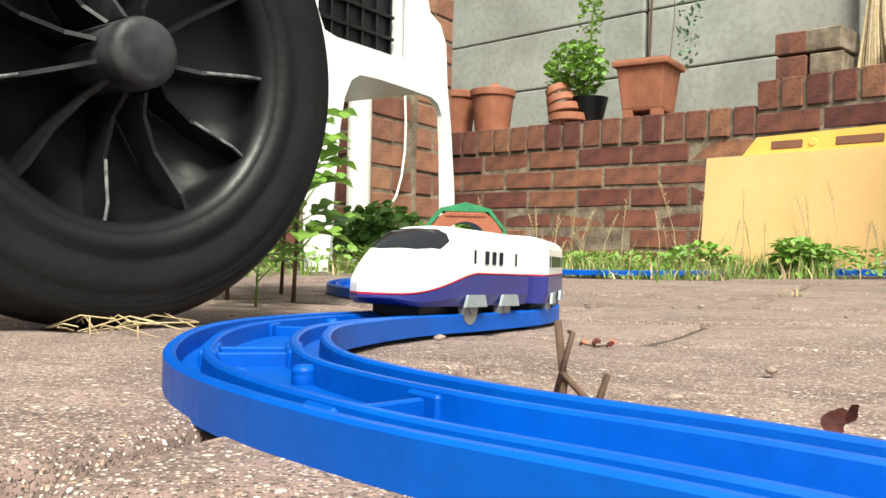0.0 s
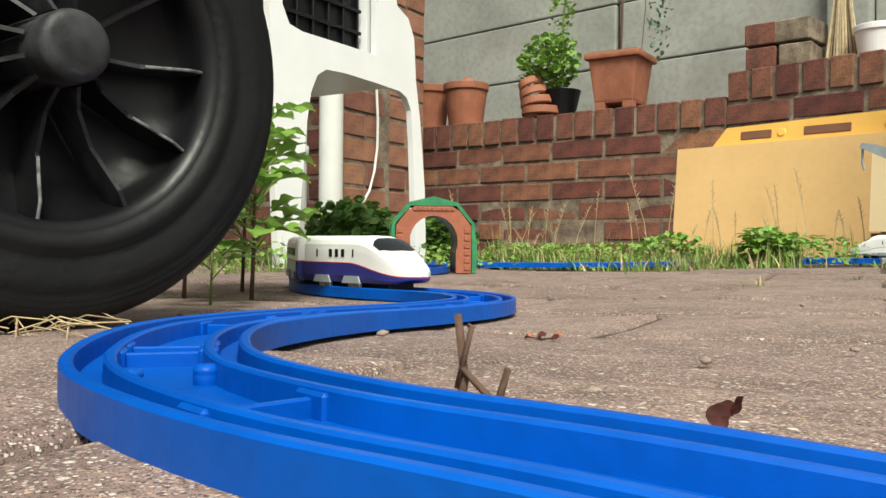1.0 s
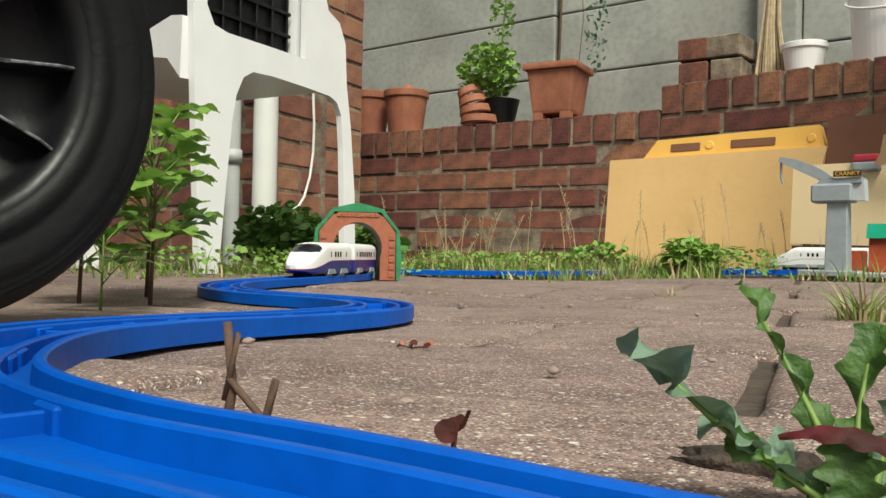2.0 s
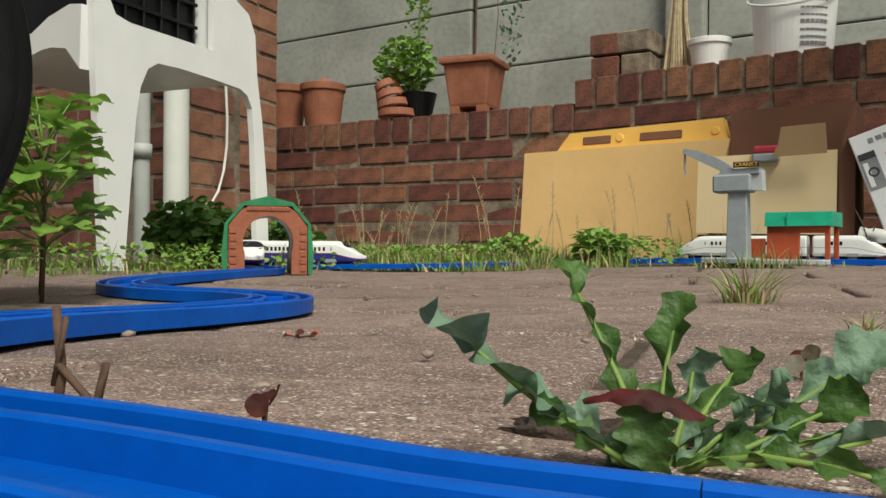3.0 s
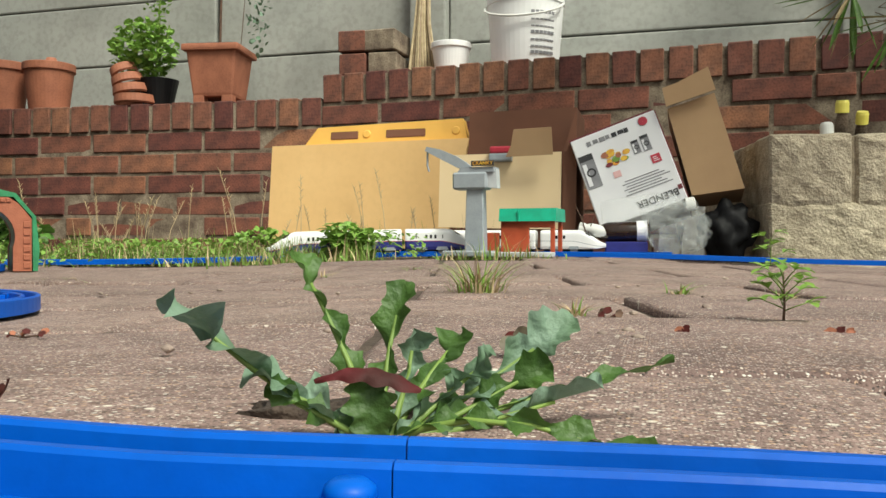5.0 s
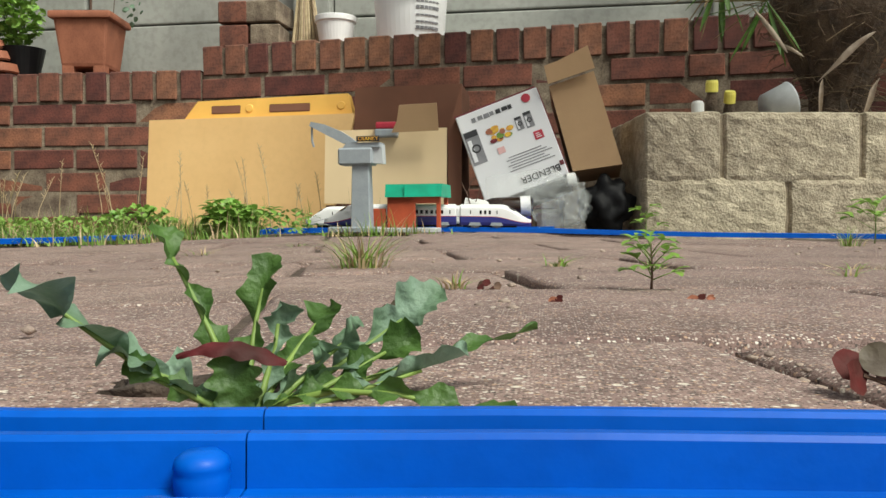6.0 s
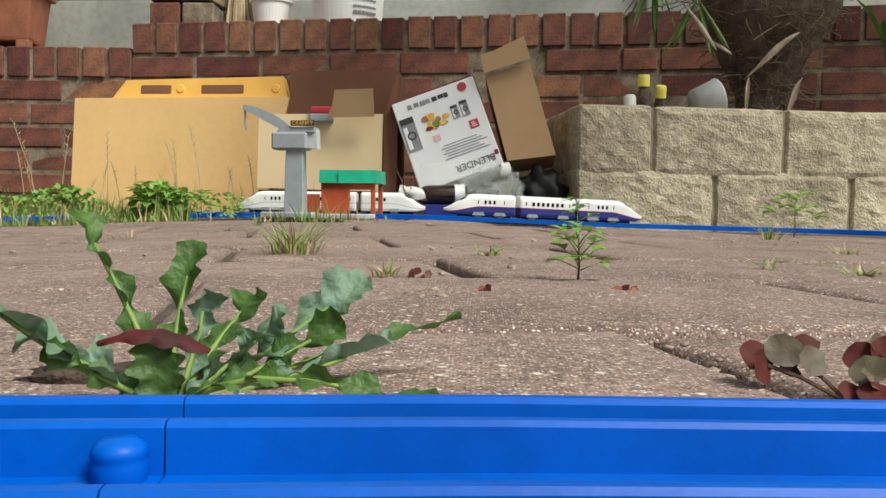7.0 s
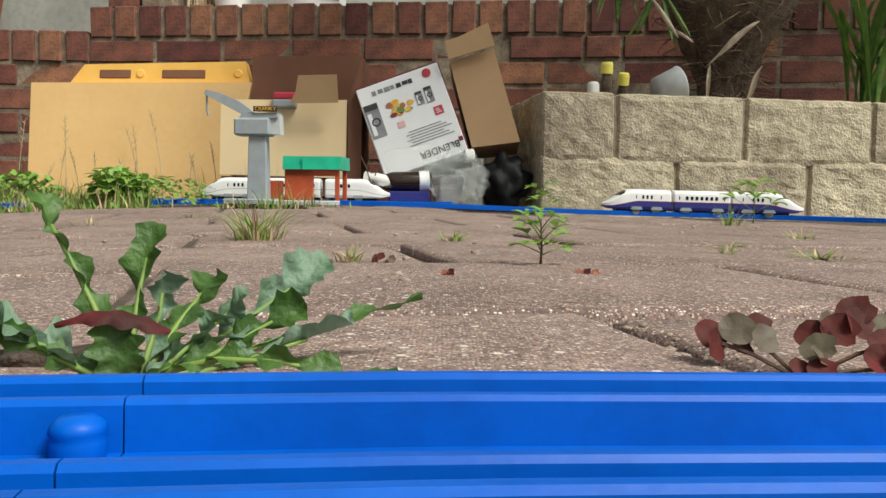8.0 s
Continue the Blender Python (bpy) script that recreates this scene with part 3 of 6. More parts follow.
def shell(sections, length, lo, hi, nosed, inset=0.0):
    """Loft of the car's body between two heights, each a function of x."""
    bm = bmesh.new()
    rings = []
    for x, w, roof in sections:
        a, b = lo(x / length), min(hi(x / length), 99)
        top = b > 90
        ring = []
        if top:
            a = min(a, roof - 0.00096)
            h = roof - a
            prof = [(w, a), (w, a + h * 0.45), (w * 0.985, a + h * 0.68), (w * 0.92, a + h * 0.84), (w * 0.78, a + h * 0.94), (w * 0.5, roof), (0, roof + 0.00048)]
        else:
            prof = [(w * 0.93, a), (w * 1.003, a + (b - a) * 0.35), (w * 1.003, b), (0, b)]
        full = prof + [(-u, z) for u, z in reversed(prof[:-1])]
        rings.append([bm.verts.new((x, u, z)) for u, z in full])
    for r0, r1 in zip(rings, rings[1:]):
        k = len(r0)
        for i in range(k):
            bm.faces.new((r0[i], r0[(i + 1) % k], r1[(i + 1) % k], r1[i]))
    bm.faces.new(rings[0])
    bm.faces.new(list(reversed(rings[-1])))
    bmesh.ops.recalc_face_normals(bm, faces=bm.faces)
    return bm


def train_car(length, nosed, lower, label, windows, group, stripe=M_RED, start_pose=None):
    """One toy carriage, its coupled end at x = 0 and rail level at z = 0; windows: x starts."""
    ob = thing("train_car", start_pose or Matrix.Identity(4), label, "toy train", group=group)
    sec = body_sections(length, nosed)
    lift = 0.00744
    line = belt if nosed else (lambda t: 0.01800)
    up = Matrix.Translation((0, 0, lift))
    bm = shell(sec, length, line, lambda t: 100, nosed)
    bmesh.ops.transform(bm, matrix=up, verts=bm.verts)
    part("body", bm, M_WHITE, ob, smooth=False)
    bm = shell(sec, length, lambda t: 0.00192 + (0.00360 * smoothstep(t, 0.85, 1.0) if nosed else 0), lambda t: line(t) - 0.00096, nosed)
    bmesh.ops.transform(bm, matrix=up, verts=bm.verts)
    part("skirt", bm, lower, ob, "lower body in a darker colour")
    if stripe:
        bm = shell(sec, length, lambda t: line(t) - 0.00096, lambda t: line(t), nosed)
        bmesh.ops.scale(bm, vec=(1.0, 1.006, 1.0), verts=bm.verts)
        bmesh.ops.transform(bm, matrix=up, verts=bm.verts)
        part("stripe", bm, stripe, ob, "thin waist stripe")
    for x, wide in windows:
        for side in (-1, 1):
            bm = bmesh.new()
            box(bm, x, side * 0.02148 - 0.00048, lift + 0.02184, x + wide, side * 0.02148 + 0.00048, lift + 0.02832, bevel=0.00024, seg=1)
            part("window", bm, M_WIN, ob)
    if nosed:
        bm = bmesh.new()
        rows = []
        for k in range(8):
            t = 0.33 + 0.26 * k / 7
            x = length * (0.5 + 0.5 * t)
            roof = 0.03900 - 0.02700 * smoothstep(t, 0.12, 1.06) ** 1.15
            w = 0.02136 * math.sqrt(max(0.03, 1 - (max(0, t - 0.25) / 0.76) ** 2.4))
            a = min(belt(x / length), roof - 0.00120)
            h = roof - a
            prof = [(w * 0.985, a + h * 0.68), (w * 0.92, a + h * 0.84), (w * 0.78, a + h * 0.94), (w * 0.5, roof), (0, roof + 0.00048)]
            cut = 3 if k in (0, 7) else (2 if k in (1, 6) else 1)
            full = prof[cut:] + [(-u, z) for u, z in reversed(prof[cut:-1])]
            # resample across to nine points
            pts = []
            for i in range(9):
                f = i / 8 * (len(full) - 1)
                j = min(int(f), len(full) - 2)
                g = f - j
                pts.append((full[j][0] * (1 - g) + full[j + 1][0] * g, full[j][1] * (1 - g) + full[j + 1][1] * g))
            rows.append([bm.verts.new((x, u * 1.01, z + lift + 0.00060)) for u, z in pts])
        for r0, r1 in zip(rows, rows[1:]):
            for i in range(8):
                bm.faces.new((r0[i], r0[i + 1], r1[i + 1], r1[i]))
        part("windscreen", bm, M_WIN, ob, "dark curved windscreen", smooth=True)
    axles = (length * 0.22, length * 0.52 if nosed else length * 0.78)
    for x in axles:
        for side in (-1, 1):
            bm = bmesh.new()
            lathe(bm, [(0.00012, -0.00168), (0.00696, -0.00168), (0.00744, -0.00120), (0.00744, 0.00120), (0.00696, 0.00168), (0.00264, 0.00168), (0.00240, 0.00264), (0.00012, 0.00264)], 18, m=pose(x, side * 0.01824, 0.00744, 90 * -side, 0, 0))
            part("wheel", bm, M_STEEL, ob, "grey plastic wheel", smooth=False)
            bm = bmesh.new()
            slab(bm, [(-0.01140, 0.0), (0.01140, 0.0), (0.00840, 0.00576), (-0.00840, 0.00576)], 0.00144, m=pose(x, side * 0.02232 - 0.00072, lift + 0.00144))
            part("bogie_cover", bm, M_GREYP, ob)
    bm = bmesh.new()
    box(bm, length * 0.04800, -0.01320, 0.00360, length * (0.80 if nosed else 0.96), 0.01320, lift + 0.00360, bevel=0.00120, seg=1)
    part("underframe", bm, M_BLACK, ob, "black underframe")
    bm = bmesh.new()
    box(bm, -0.00840, -0.00360, 0.00720, 0.00240, 0.00360, 0.01200, bevel=0.00072, seg=1)
    part("coupler", bm, M_BLACK, ob)
    return ob


LEAD, MID, GAP = 0.127, 0.104, 0.007
TRAIN_SCALE = 1.05
W_LEAD = [(0.036, 0.0038), (0.044, 0.0038), (0.052, 0.0038), (0.019, 0.0015), (0.066, 0.0015)]
W_MID = [(0.022 + 0.0090 * i, 0.0050) for i in range(7)] + [(0.010, 0.0018), (0.092, 0.0018)]
tail_car = train_car(LEAD, True, M_NAVY, "white and navy toy train rear car with red stripe", W_LEAD, "moving toy train")
mid_car = train_car(MID, False, M_NAVY, "white and navy bullet train middle car with a row of windows", W_MID, "moving toy train")
head_car = train_car(LEAD, True, M_NAVY, "white and navy toy train leading car with red stripe", W_LEAD, "moving toy train")


for car in (tail_car, mid_car, head_car):
    car.scale = (TRAIN_SCALE,) * 3


def car_pose(s_coupled, s_other, length):
    """Pose of a car whose coupled end is at arc length s_coupled and which points to s_other."""
    # the two axles sit on the rails, so the ends swing out in the bends
    front, back = along(s_coupled + 0.8 * (s_other - s_coupled)), along(s_coupled + 0.2 * (s_other - s_coupled))
    d = (front - back).normalized() * length
    a = (front + back) * 0.5 - d * 0.5
    b = a + d
    za, zb = gz(a.x, a.y), gz(b.x, b.y)
    tilt = math.degrees(math.atan2(zb - za, d.length))
    return pose(a.x, a.y, za + RAIL_TOP, 0, -tilt, math.degrees(math.atan2(d.y, d.x)))


S_TAIL0 = near_s(-0.324, 0.22)
TRAIN_S = [(0.0, 0.006), (0.2, 0.10), (0.4, 0.18), (0.6, 0.235), (0.8, 0.29), (1.0, 0.342), (1.25, 0.45), (1.5, 0.56), (3.0, 1.165), (3.5, 1.35), (4.0, 1.50), (4.5, 1.692), (5.0, 1.843), (6.5, 2.321), (7.0, 2.51), (7.5, 2.713), (8.0, 2.895)]


def tail_s(t):
    """Arc length of the train's rear nose at time t."""
    for (t0, a), (t1, b) in zip(TRAIN_S, TRAIN_S[1:]):
        if t <= t1:
            return S_TAIL0 + a + (b - a) * (t - t0) / (t1 - t0)
    return S_TAIL0 + TRAIN_S[-1][1]


def motions():
    tail, mid, head = [], [], []
    for k in range(81):
        t = k * 0.1
        s = tail_s(t)
        lead, mid_len = LEAD * TRAIN_SCALE, MID * TRAIN_SCALE
        tail.append((t, car_pose(s + lead, s, lead)))
        mid.append((t, car_pose(s + lead + GAP, s + lead + GAP + mid_len, mid_len)))
        e = s + lead + GAP + mid_len + GAP
        head.append((t, car_pose(e, e + lead, lead)))
    walk(tail_car, tail)
    walk(mid_car, mid)
    walk(head_car, head)

# ---- toy tunnel ----
def tunnel():
    ob = thing("toy_tunnel", on_ground(-0.874, 0.942, 0, 46), "brick-red plastic toy tunnel with a green roof over the track", "toy tunnel")
    inner = [(-0.036, 0.0)] + [(0.036 * -math.cos(math.pi * (i / 18 * 1.24 - 0.12)), 0.046 + 0.039 * math.sin(math.pi * (i / 18 * 1.24 - 0.12))) for i in range(19)] + [(0.036, 0.0)]
    inner[0], inner[-1] = (inner[1][0], 0.0), (inner[-2][0], 0.0)
    outer = [(-0.056, 0.0), (-0.056, 0.072), (-0.033, 0.099), (0.033, 0.099), (0.056, 0.072), (0.056, 0.0)]

    def ring_plate(y0, y1, ins, outs, name, material):
        bm = bmesh.new()
        k = len(ins)
        ext = []
        total = []
        acc = 0
        for a, b in zip(outs, outs[1:]):
            total.append(math.dist(a, b))
        length = sum(total)
        for i in range(k):
            f = i / (k - 1) * length
            j = 0
            while j < len(total) - 1 and f > total[j]:
                f -= total[j]
                j += 1
            g = f / total[j]
            ext.append((outs[j][0] * (1 - g) + outs[j + 1][0] * g, outs[j][1] * (1 - g) + outs[j + 1][1] * g))
        loops = []
        for y in (y0, y1):
            loops.append(([bm.verts.new((x, y, z)) for x, z in ins], [bm.verts.new((x, y, z)) for x, z in ext]))
        (i0, o0), (i1, o1) = loops
        for i in range(k - 1):
            bm.faces.new((i0[i], i0[i + 1], o0[i + 1], o0[i]))
            bm.faces.new((i1[i], o1[i], o1[i + 1], i1[i + 1]))
            bm.faces.new((i0[i], i1[i], i1[i + 1], i0[i + 1]))
            bm.faces.new((o0[i], o0[i + 1], o1[i + 1], o1[i]))
        bm.faces.new((i0[0], o0[0], o1[0], i1[0]))
        bm.faces.new((i0[-1], i1[-1], o1[-1], o0[-1]))
        bmesh.ops.recalc_face_normals(bm, faces=bm.faces)
        part(name, bm, material, ob)

    for y0 in (-0.012, 0.060):
        ring_plate(y0, y0 + 0.012, inner, outer, "portal", M_TUN)
    lining = [(x * 1.02, z) for x, z in inner]
    ring_plate(0.0, 0.06, lining, [(x * 1.06, z * 1.03 if z > 0 else 0) for x, z in inner], "lining", M_BLACK)
    bm = bmesh.new()
    hood = [(-0.064, 0.0), (-0.066, 0.03), (-0.0615, 0.074), (-0.037, 0.105), (0.0, 0.114), (0.037, 0.105), (0.0615, 0.074), (0.066, 0.03), (0.064, 0.0), (0.058, 0.0), (0.057, 0.073), (0.034, 0.1), (-0.034, 0.1), (-0.057, 0.073), (-0.058, 0.0)]
    slab(bm, hood, 0.078, m=pose(0, -0.009, 0))
    part("roof", bm, M_TGREEN, ob, "green grassy roof shell")
    rnd = random.Random(2)
    # raised quoin bricks round the portal edge
    for x, z in [(-0.05, 0.008 + 0.011 * i) for i in range(6)] + [(0.05, 0.008 + 0.011 * i) for i in range(6)]:
        bm = bmesh.new()
        box(bm, x - 0.0045, -0.0135, z - 0.004, x + 0.0045, -0.011, z + 0.004, bevel=0.0006, seg=1)
        part("brick", bm, M_TUN, ob)
    for i in range(9):
        bm = bmesh.new()
        x = -0.028 + 0.007 * i
        box(bm, x - 0.003, -0.014, 0.0925, x + 0.003, -0.011, 0.0975, bevel=0.0005, seg=1)
        part("brick", bm, M_TUN, ob)


tunnel()


# ---- wheel of a refuse bin ----
def bin_wheel():
    wx, wy = -0.424, 0.154
    r = 0.122
    ob = thing("bin_wheel", Matrix.Translation((wx, wy, gz(wx, wy) + r)) @ Matrix.Rotation(radians(91), 4, "Z") @ Matrix.Scale(0.122 / 0.137, 4), "large black wheelie bin wheel with ribbed tyre and spoked hub", "wheel")
    turn = Matrix.Rotation(radians(90), 4, "X")
    bm = bmesh.new()
    prof = [(0.086, -0.012), (0.088, 0.020), (0.092, 0.0235), (0.097, 0.024), (0.100, 0.0215), (0.104, 0.0225)]
    prof += [(0.112, 0.0235), (0.118, 0.0235), (0.1195, 0.0222), (0.121, 0.0232), (0.1225, 0.0218), (0.124, 0.0228), (0.1255, 0.0212), (0.127, 0.0220), (0.131, 0.017), (0.135, 0.010), (0.137, 0.0), (0.137, -0.015), (0.134, -0.026), (0.12, -0.032), (0.09, -0.032), (0.086, -0.012)]
    lathe(bm, prof, 96, m=turn)
    part("tyre", bm, M_RUBBER, ob, "ribbed black rubber tyre", smooth=True)
    bm = bmesh.new()
    lathe(bm, [(0.0001, -0.022), (0.03, -0.022), (0.055, -0.018), (0.079, -0.008), (0.083, 0.006), (0.0835, 0.019), (0.0885, 0.0205)], 72, m=turn)
    part("rim", bm, M_BLACK, ob, "scuffed black plastic dish", smooth=True)
    bm = bmesh.new()
    lathe(bm, [(0.0001, 0.0345), (0.013, 0.0340), (0.0166, 0.0325), (0.0176, 0.029), (0.0180, -0.022)], 40, m=turn)
    part("hub_cap", bm, M_DUST, ob, "domed grey-black hub cap", smooth=True)
    for k in range(11):
        a = 32.727 * k + 2
        bm = bmesh.new()
        mm = turn @ Matrix.Rotation(radians(a), 4, "Z")
        slab(bm, [(0.019, -0.02), (0.082, -0.012), (0.0835, 0.012), (0.074, 0.013), (0.05, 0.004), (0.030, 0.008), (0.019, 0.018)], 0.0022, m=mm @ pose(0, -0.001, 0))
        sp = part("spoke", bm, M_DUST if k % 3 == 0 else M_BLACK, ob)
        if k % 2 == 0:
            bm = bmesh.new()
            tube(bm, [mm @ Vector(q) for q in ((0.052, 0, 0.0055), (0.064, 0, 0.0095), (0.0745, 0, 0.0132), (0.083, 0, 0.0125))], 0.0009, 6)
            part("worn_edge", bm, M_SCUFF, sp, "scuffed whitish edge")
    return ob


wheel = bin_wheel()


def bin_body():
    """The bin that the wheel carries, at the side of the yard."""
    ob = thing("wheelie_bin", pose(-0.75, -0.16, gz(-0.75, -0.16)), "black plastic refuse bin standing over its wheel", "bin")
    bm = bmesh.new()
    box(bm, -0.265, -0.36, 0.03, 0.265, 0.24, 0.98, bevel=0.03)
    for v in bm.verts:
        k = 0.84 + 0.16 * v.co.z
        v.co.x *= k
        v.co.y *= k
    part("tub", bm, M_BLACK, ob)
    bm = bmesh.new()
    box(bm, -0.28, -0.38, 0.985, 0.28, 0.26, 1.03, bevel=0.015)
    part("lid", bm, M_BLACK, ob)
    bm = bmesh.new()
    tube(bm, [(-0.26, 0.314, 0.118), (0.31, 0.314, 0.118)], 0.009, 10)
    part("axle", bm, M_GREYP, ob)


bin_body()


# ---- white plastic chair with a crate on it ----
def chair():
    ob = thing("garden_chair", pose(-1.108, 0.858, 0.004, 0, 0, 96.7), "white moulded plastic garden chair standing in the weeds", "chair")
    # side frame in the local x z plane: x from the front leg to the back leg
    bm = bmesh.new()
    arch = [(0.020, 0.0), (0.031, 0.12), (0.043, 0.24), (0.052, 0.29), (0.068, 0.322), (0.09, 0.335), (0.14, 0.337), (0.22, 0.335), (0.30, 0.331), (0.322, 0.322), (0.336, 0.300), (0.343, 0.24), (0.350, 0.12), (0.355, 0.0)]
    outer = [(0.392, 0.0), (0.385, 0.15), (0.368, 0.28), (0.352, 0.36), (0.345, 0.44), (0.325, 0.475), (0.29, 0.49), (0.25, 0.60), (0.225, 0.60), (0.225, 0.385), (0.14, 0.386), (0.03, 0.386), (0.0, 0.392), (-0.016, 0.42), (-0.02, 0.66), (-0.05, 0.66), (-0.046, 0.42), (-0.034, 0.2), (-0.022, 0.0)]
    pts = arch + outer
    slab(bm, pts, 0.012)
    bmesh.ops.triangulate(bm, faces=[f for f in bm.faces if len(f.verts) > 4])
    part("side_frame", bm, M_CHAIR, ob)
    bm = bmesh.new()
    # front apron, running away from the front leg
    front = [(0.012, 0.30), (0.05, 0.335), (0.09, 0.342), (0.12, 0.342), (0.20, 0.330), (0.27, 0.310), (0.30, 0.26), (0.31, 0.0), (0.36, 0.0), (0.35, 0.3), (0.33, 0.36), (0.24, 0.372), (0.15, 0.372), (0.10, 0.39), (0.04, 0.40), (0.008, 0.395)]
    slab(bm, front, 0.026, m=pose(-0.03, 0.0, 0, 0, 0, 78))
    bmesh.ops.triangulate(bm, faces=[f for f in bm.faces if len(f.verts) > 4])
    part("front_frame", bm, M_CHAIR, ob)
    bm = bmesh.new()
    box(bm, -0.02, 0.02, 0.352, 0.36, 0.42, 0.372, bevel=0.008)
    part("seat", bm, M_CHAIR, ob)
    bm = bmesh.new()
    slab(bm, [(0.225, 0.36), (0.335, 0.36), (0.35, 0.46), (0.32, 0.48), (0.29, 0.5), (0.27, 0.9), (0.24, 0.9)], 0.4, m=pose(0, 0.024, 0))
    part("backrest", bm, M_CHAIR, ob)
    c = thing("black_crate", ob.matrix_world @ pose(0.006, 0.04, 0.374), "black ribbed plastic crate resting on the chair seat", "crate")
    bm = bmesh.new()
    box(bm, 0.0, 0.0, 0.0, 0.215, 0.33, 0.34, bevel=0.004)
    part("bin_body", bm, M_BLACK, c)
    for k in range(6):
        bm = bmesh.new()
        box(bm, 0.006 + 0.04 * k, -0.007, 0.006, 0.010 + 0.04 * k, 0.0, 0.33, bevel=0.001, seg=1)
        part("rib", bm, M_BLACK, c)
    for z in (0.012, 0.05, 0.09):
        bm = bmesh.new()
        box(bm, 0.0, -0.009, z, 0.215, 0.001, z + 0.006, bevel=0.001, seg=1)
        part("rim_band", bm, M_BLACK, c)


chair()


# ---- plant pots on the wall ----
def pot(x, y, z, r, h, label, rim=True, category="flower pot", m=M_TERRA, tilt=0):
    ob = thing("flower_pot", pose(x, y, z, tilt, 0, 0), label, category, group="pots on the wall")
    bm = bmesh.new()
    prof = [(0.0001, 0.0), (r * 0.72, 0.0), (r * 0.74, 0.004), (r * 0.93, h * 0.84)]
    prof += [(r * 0.99, h * 0.845), (r * 1.0, h * 0.86), (r, h * 0.985), (r * 0.985, h), (r * 0.93, h), (r * 0.91, h * 0.9), (0.0001, h * 0.88)]
    lathe(bm, prof, 36)
    part("vessel", bm, m, ob, smooth=False)
    return ob


def leaf_cloud(name, n, spread, size, material, parent, seed, flat=0.5, centre=(0, 0, 0)):
    rnd = random.Random(seed)
    bm = bmesh.new()
    for i in range(n):
        while True:
            p = Vector((rnd.uniform(-1, 1), rnd.uniform(-1, 1), rnd.uniform(-1, 1)))
            if p.length < 1 and p.length > 0.25 * rnd.random():
                break
        q = Vector(centre) + Vector((p.x * spread[0], p.y * spread[1], p.z * spread[2]))
        s = size * rnd.uniform(0.55, 1.2)
        m = Matrix.Translation(q) @ Euler((rnd.uniform(-0.9, 0.9), rnd.uniform(-0.9, 0.9), rnd.uniform(0, 6.28))).to_matrix().to_4x4()
        pts = [(0, -0.5, 0), (0.32, -0.22, 0.06), (0.40, 0.1, 0.08), (0.22, 0.38, 0.04), (0, 0.55, -0.05), (-0.22, 0.38, 0.04), (-0.40, 0.1, 0.08), (-0.32, -0.22, 0.06)]
        vs = [bm.verts.new(m @ (Vector(a) * s)) for a in pts]
        mid = bm.verts.new(m @ Vector((0, 0, -0.02 * s)))
        for k in range(8):
            bm.faces.new((vs[k], vs[(k + 1) % 8], mid))
    return part(name, bm, material, parent, kind="")


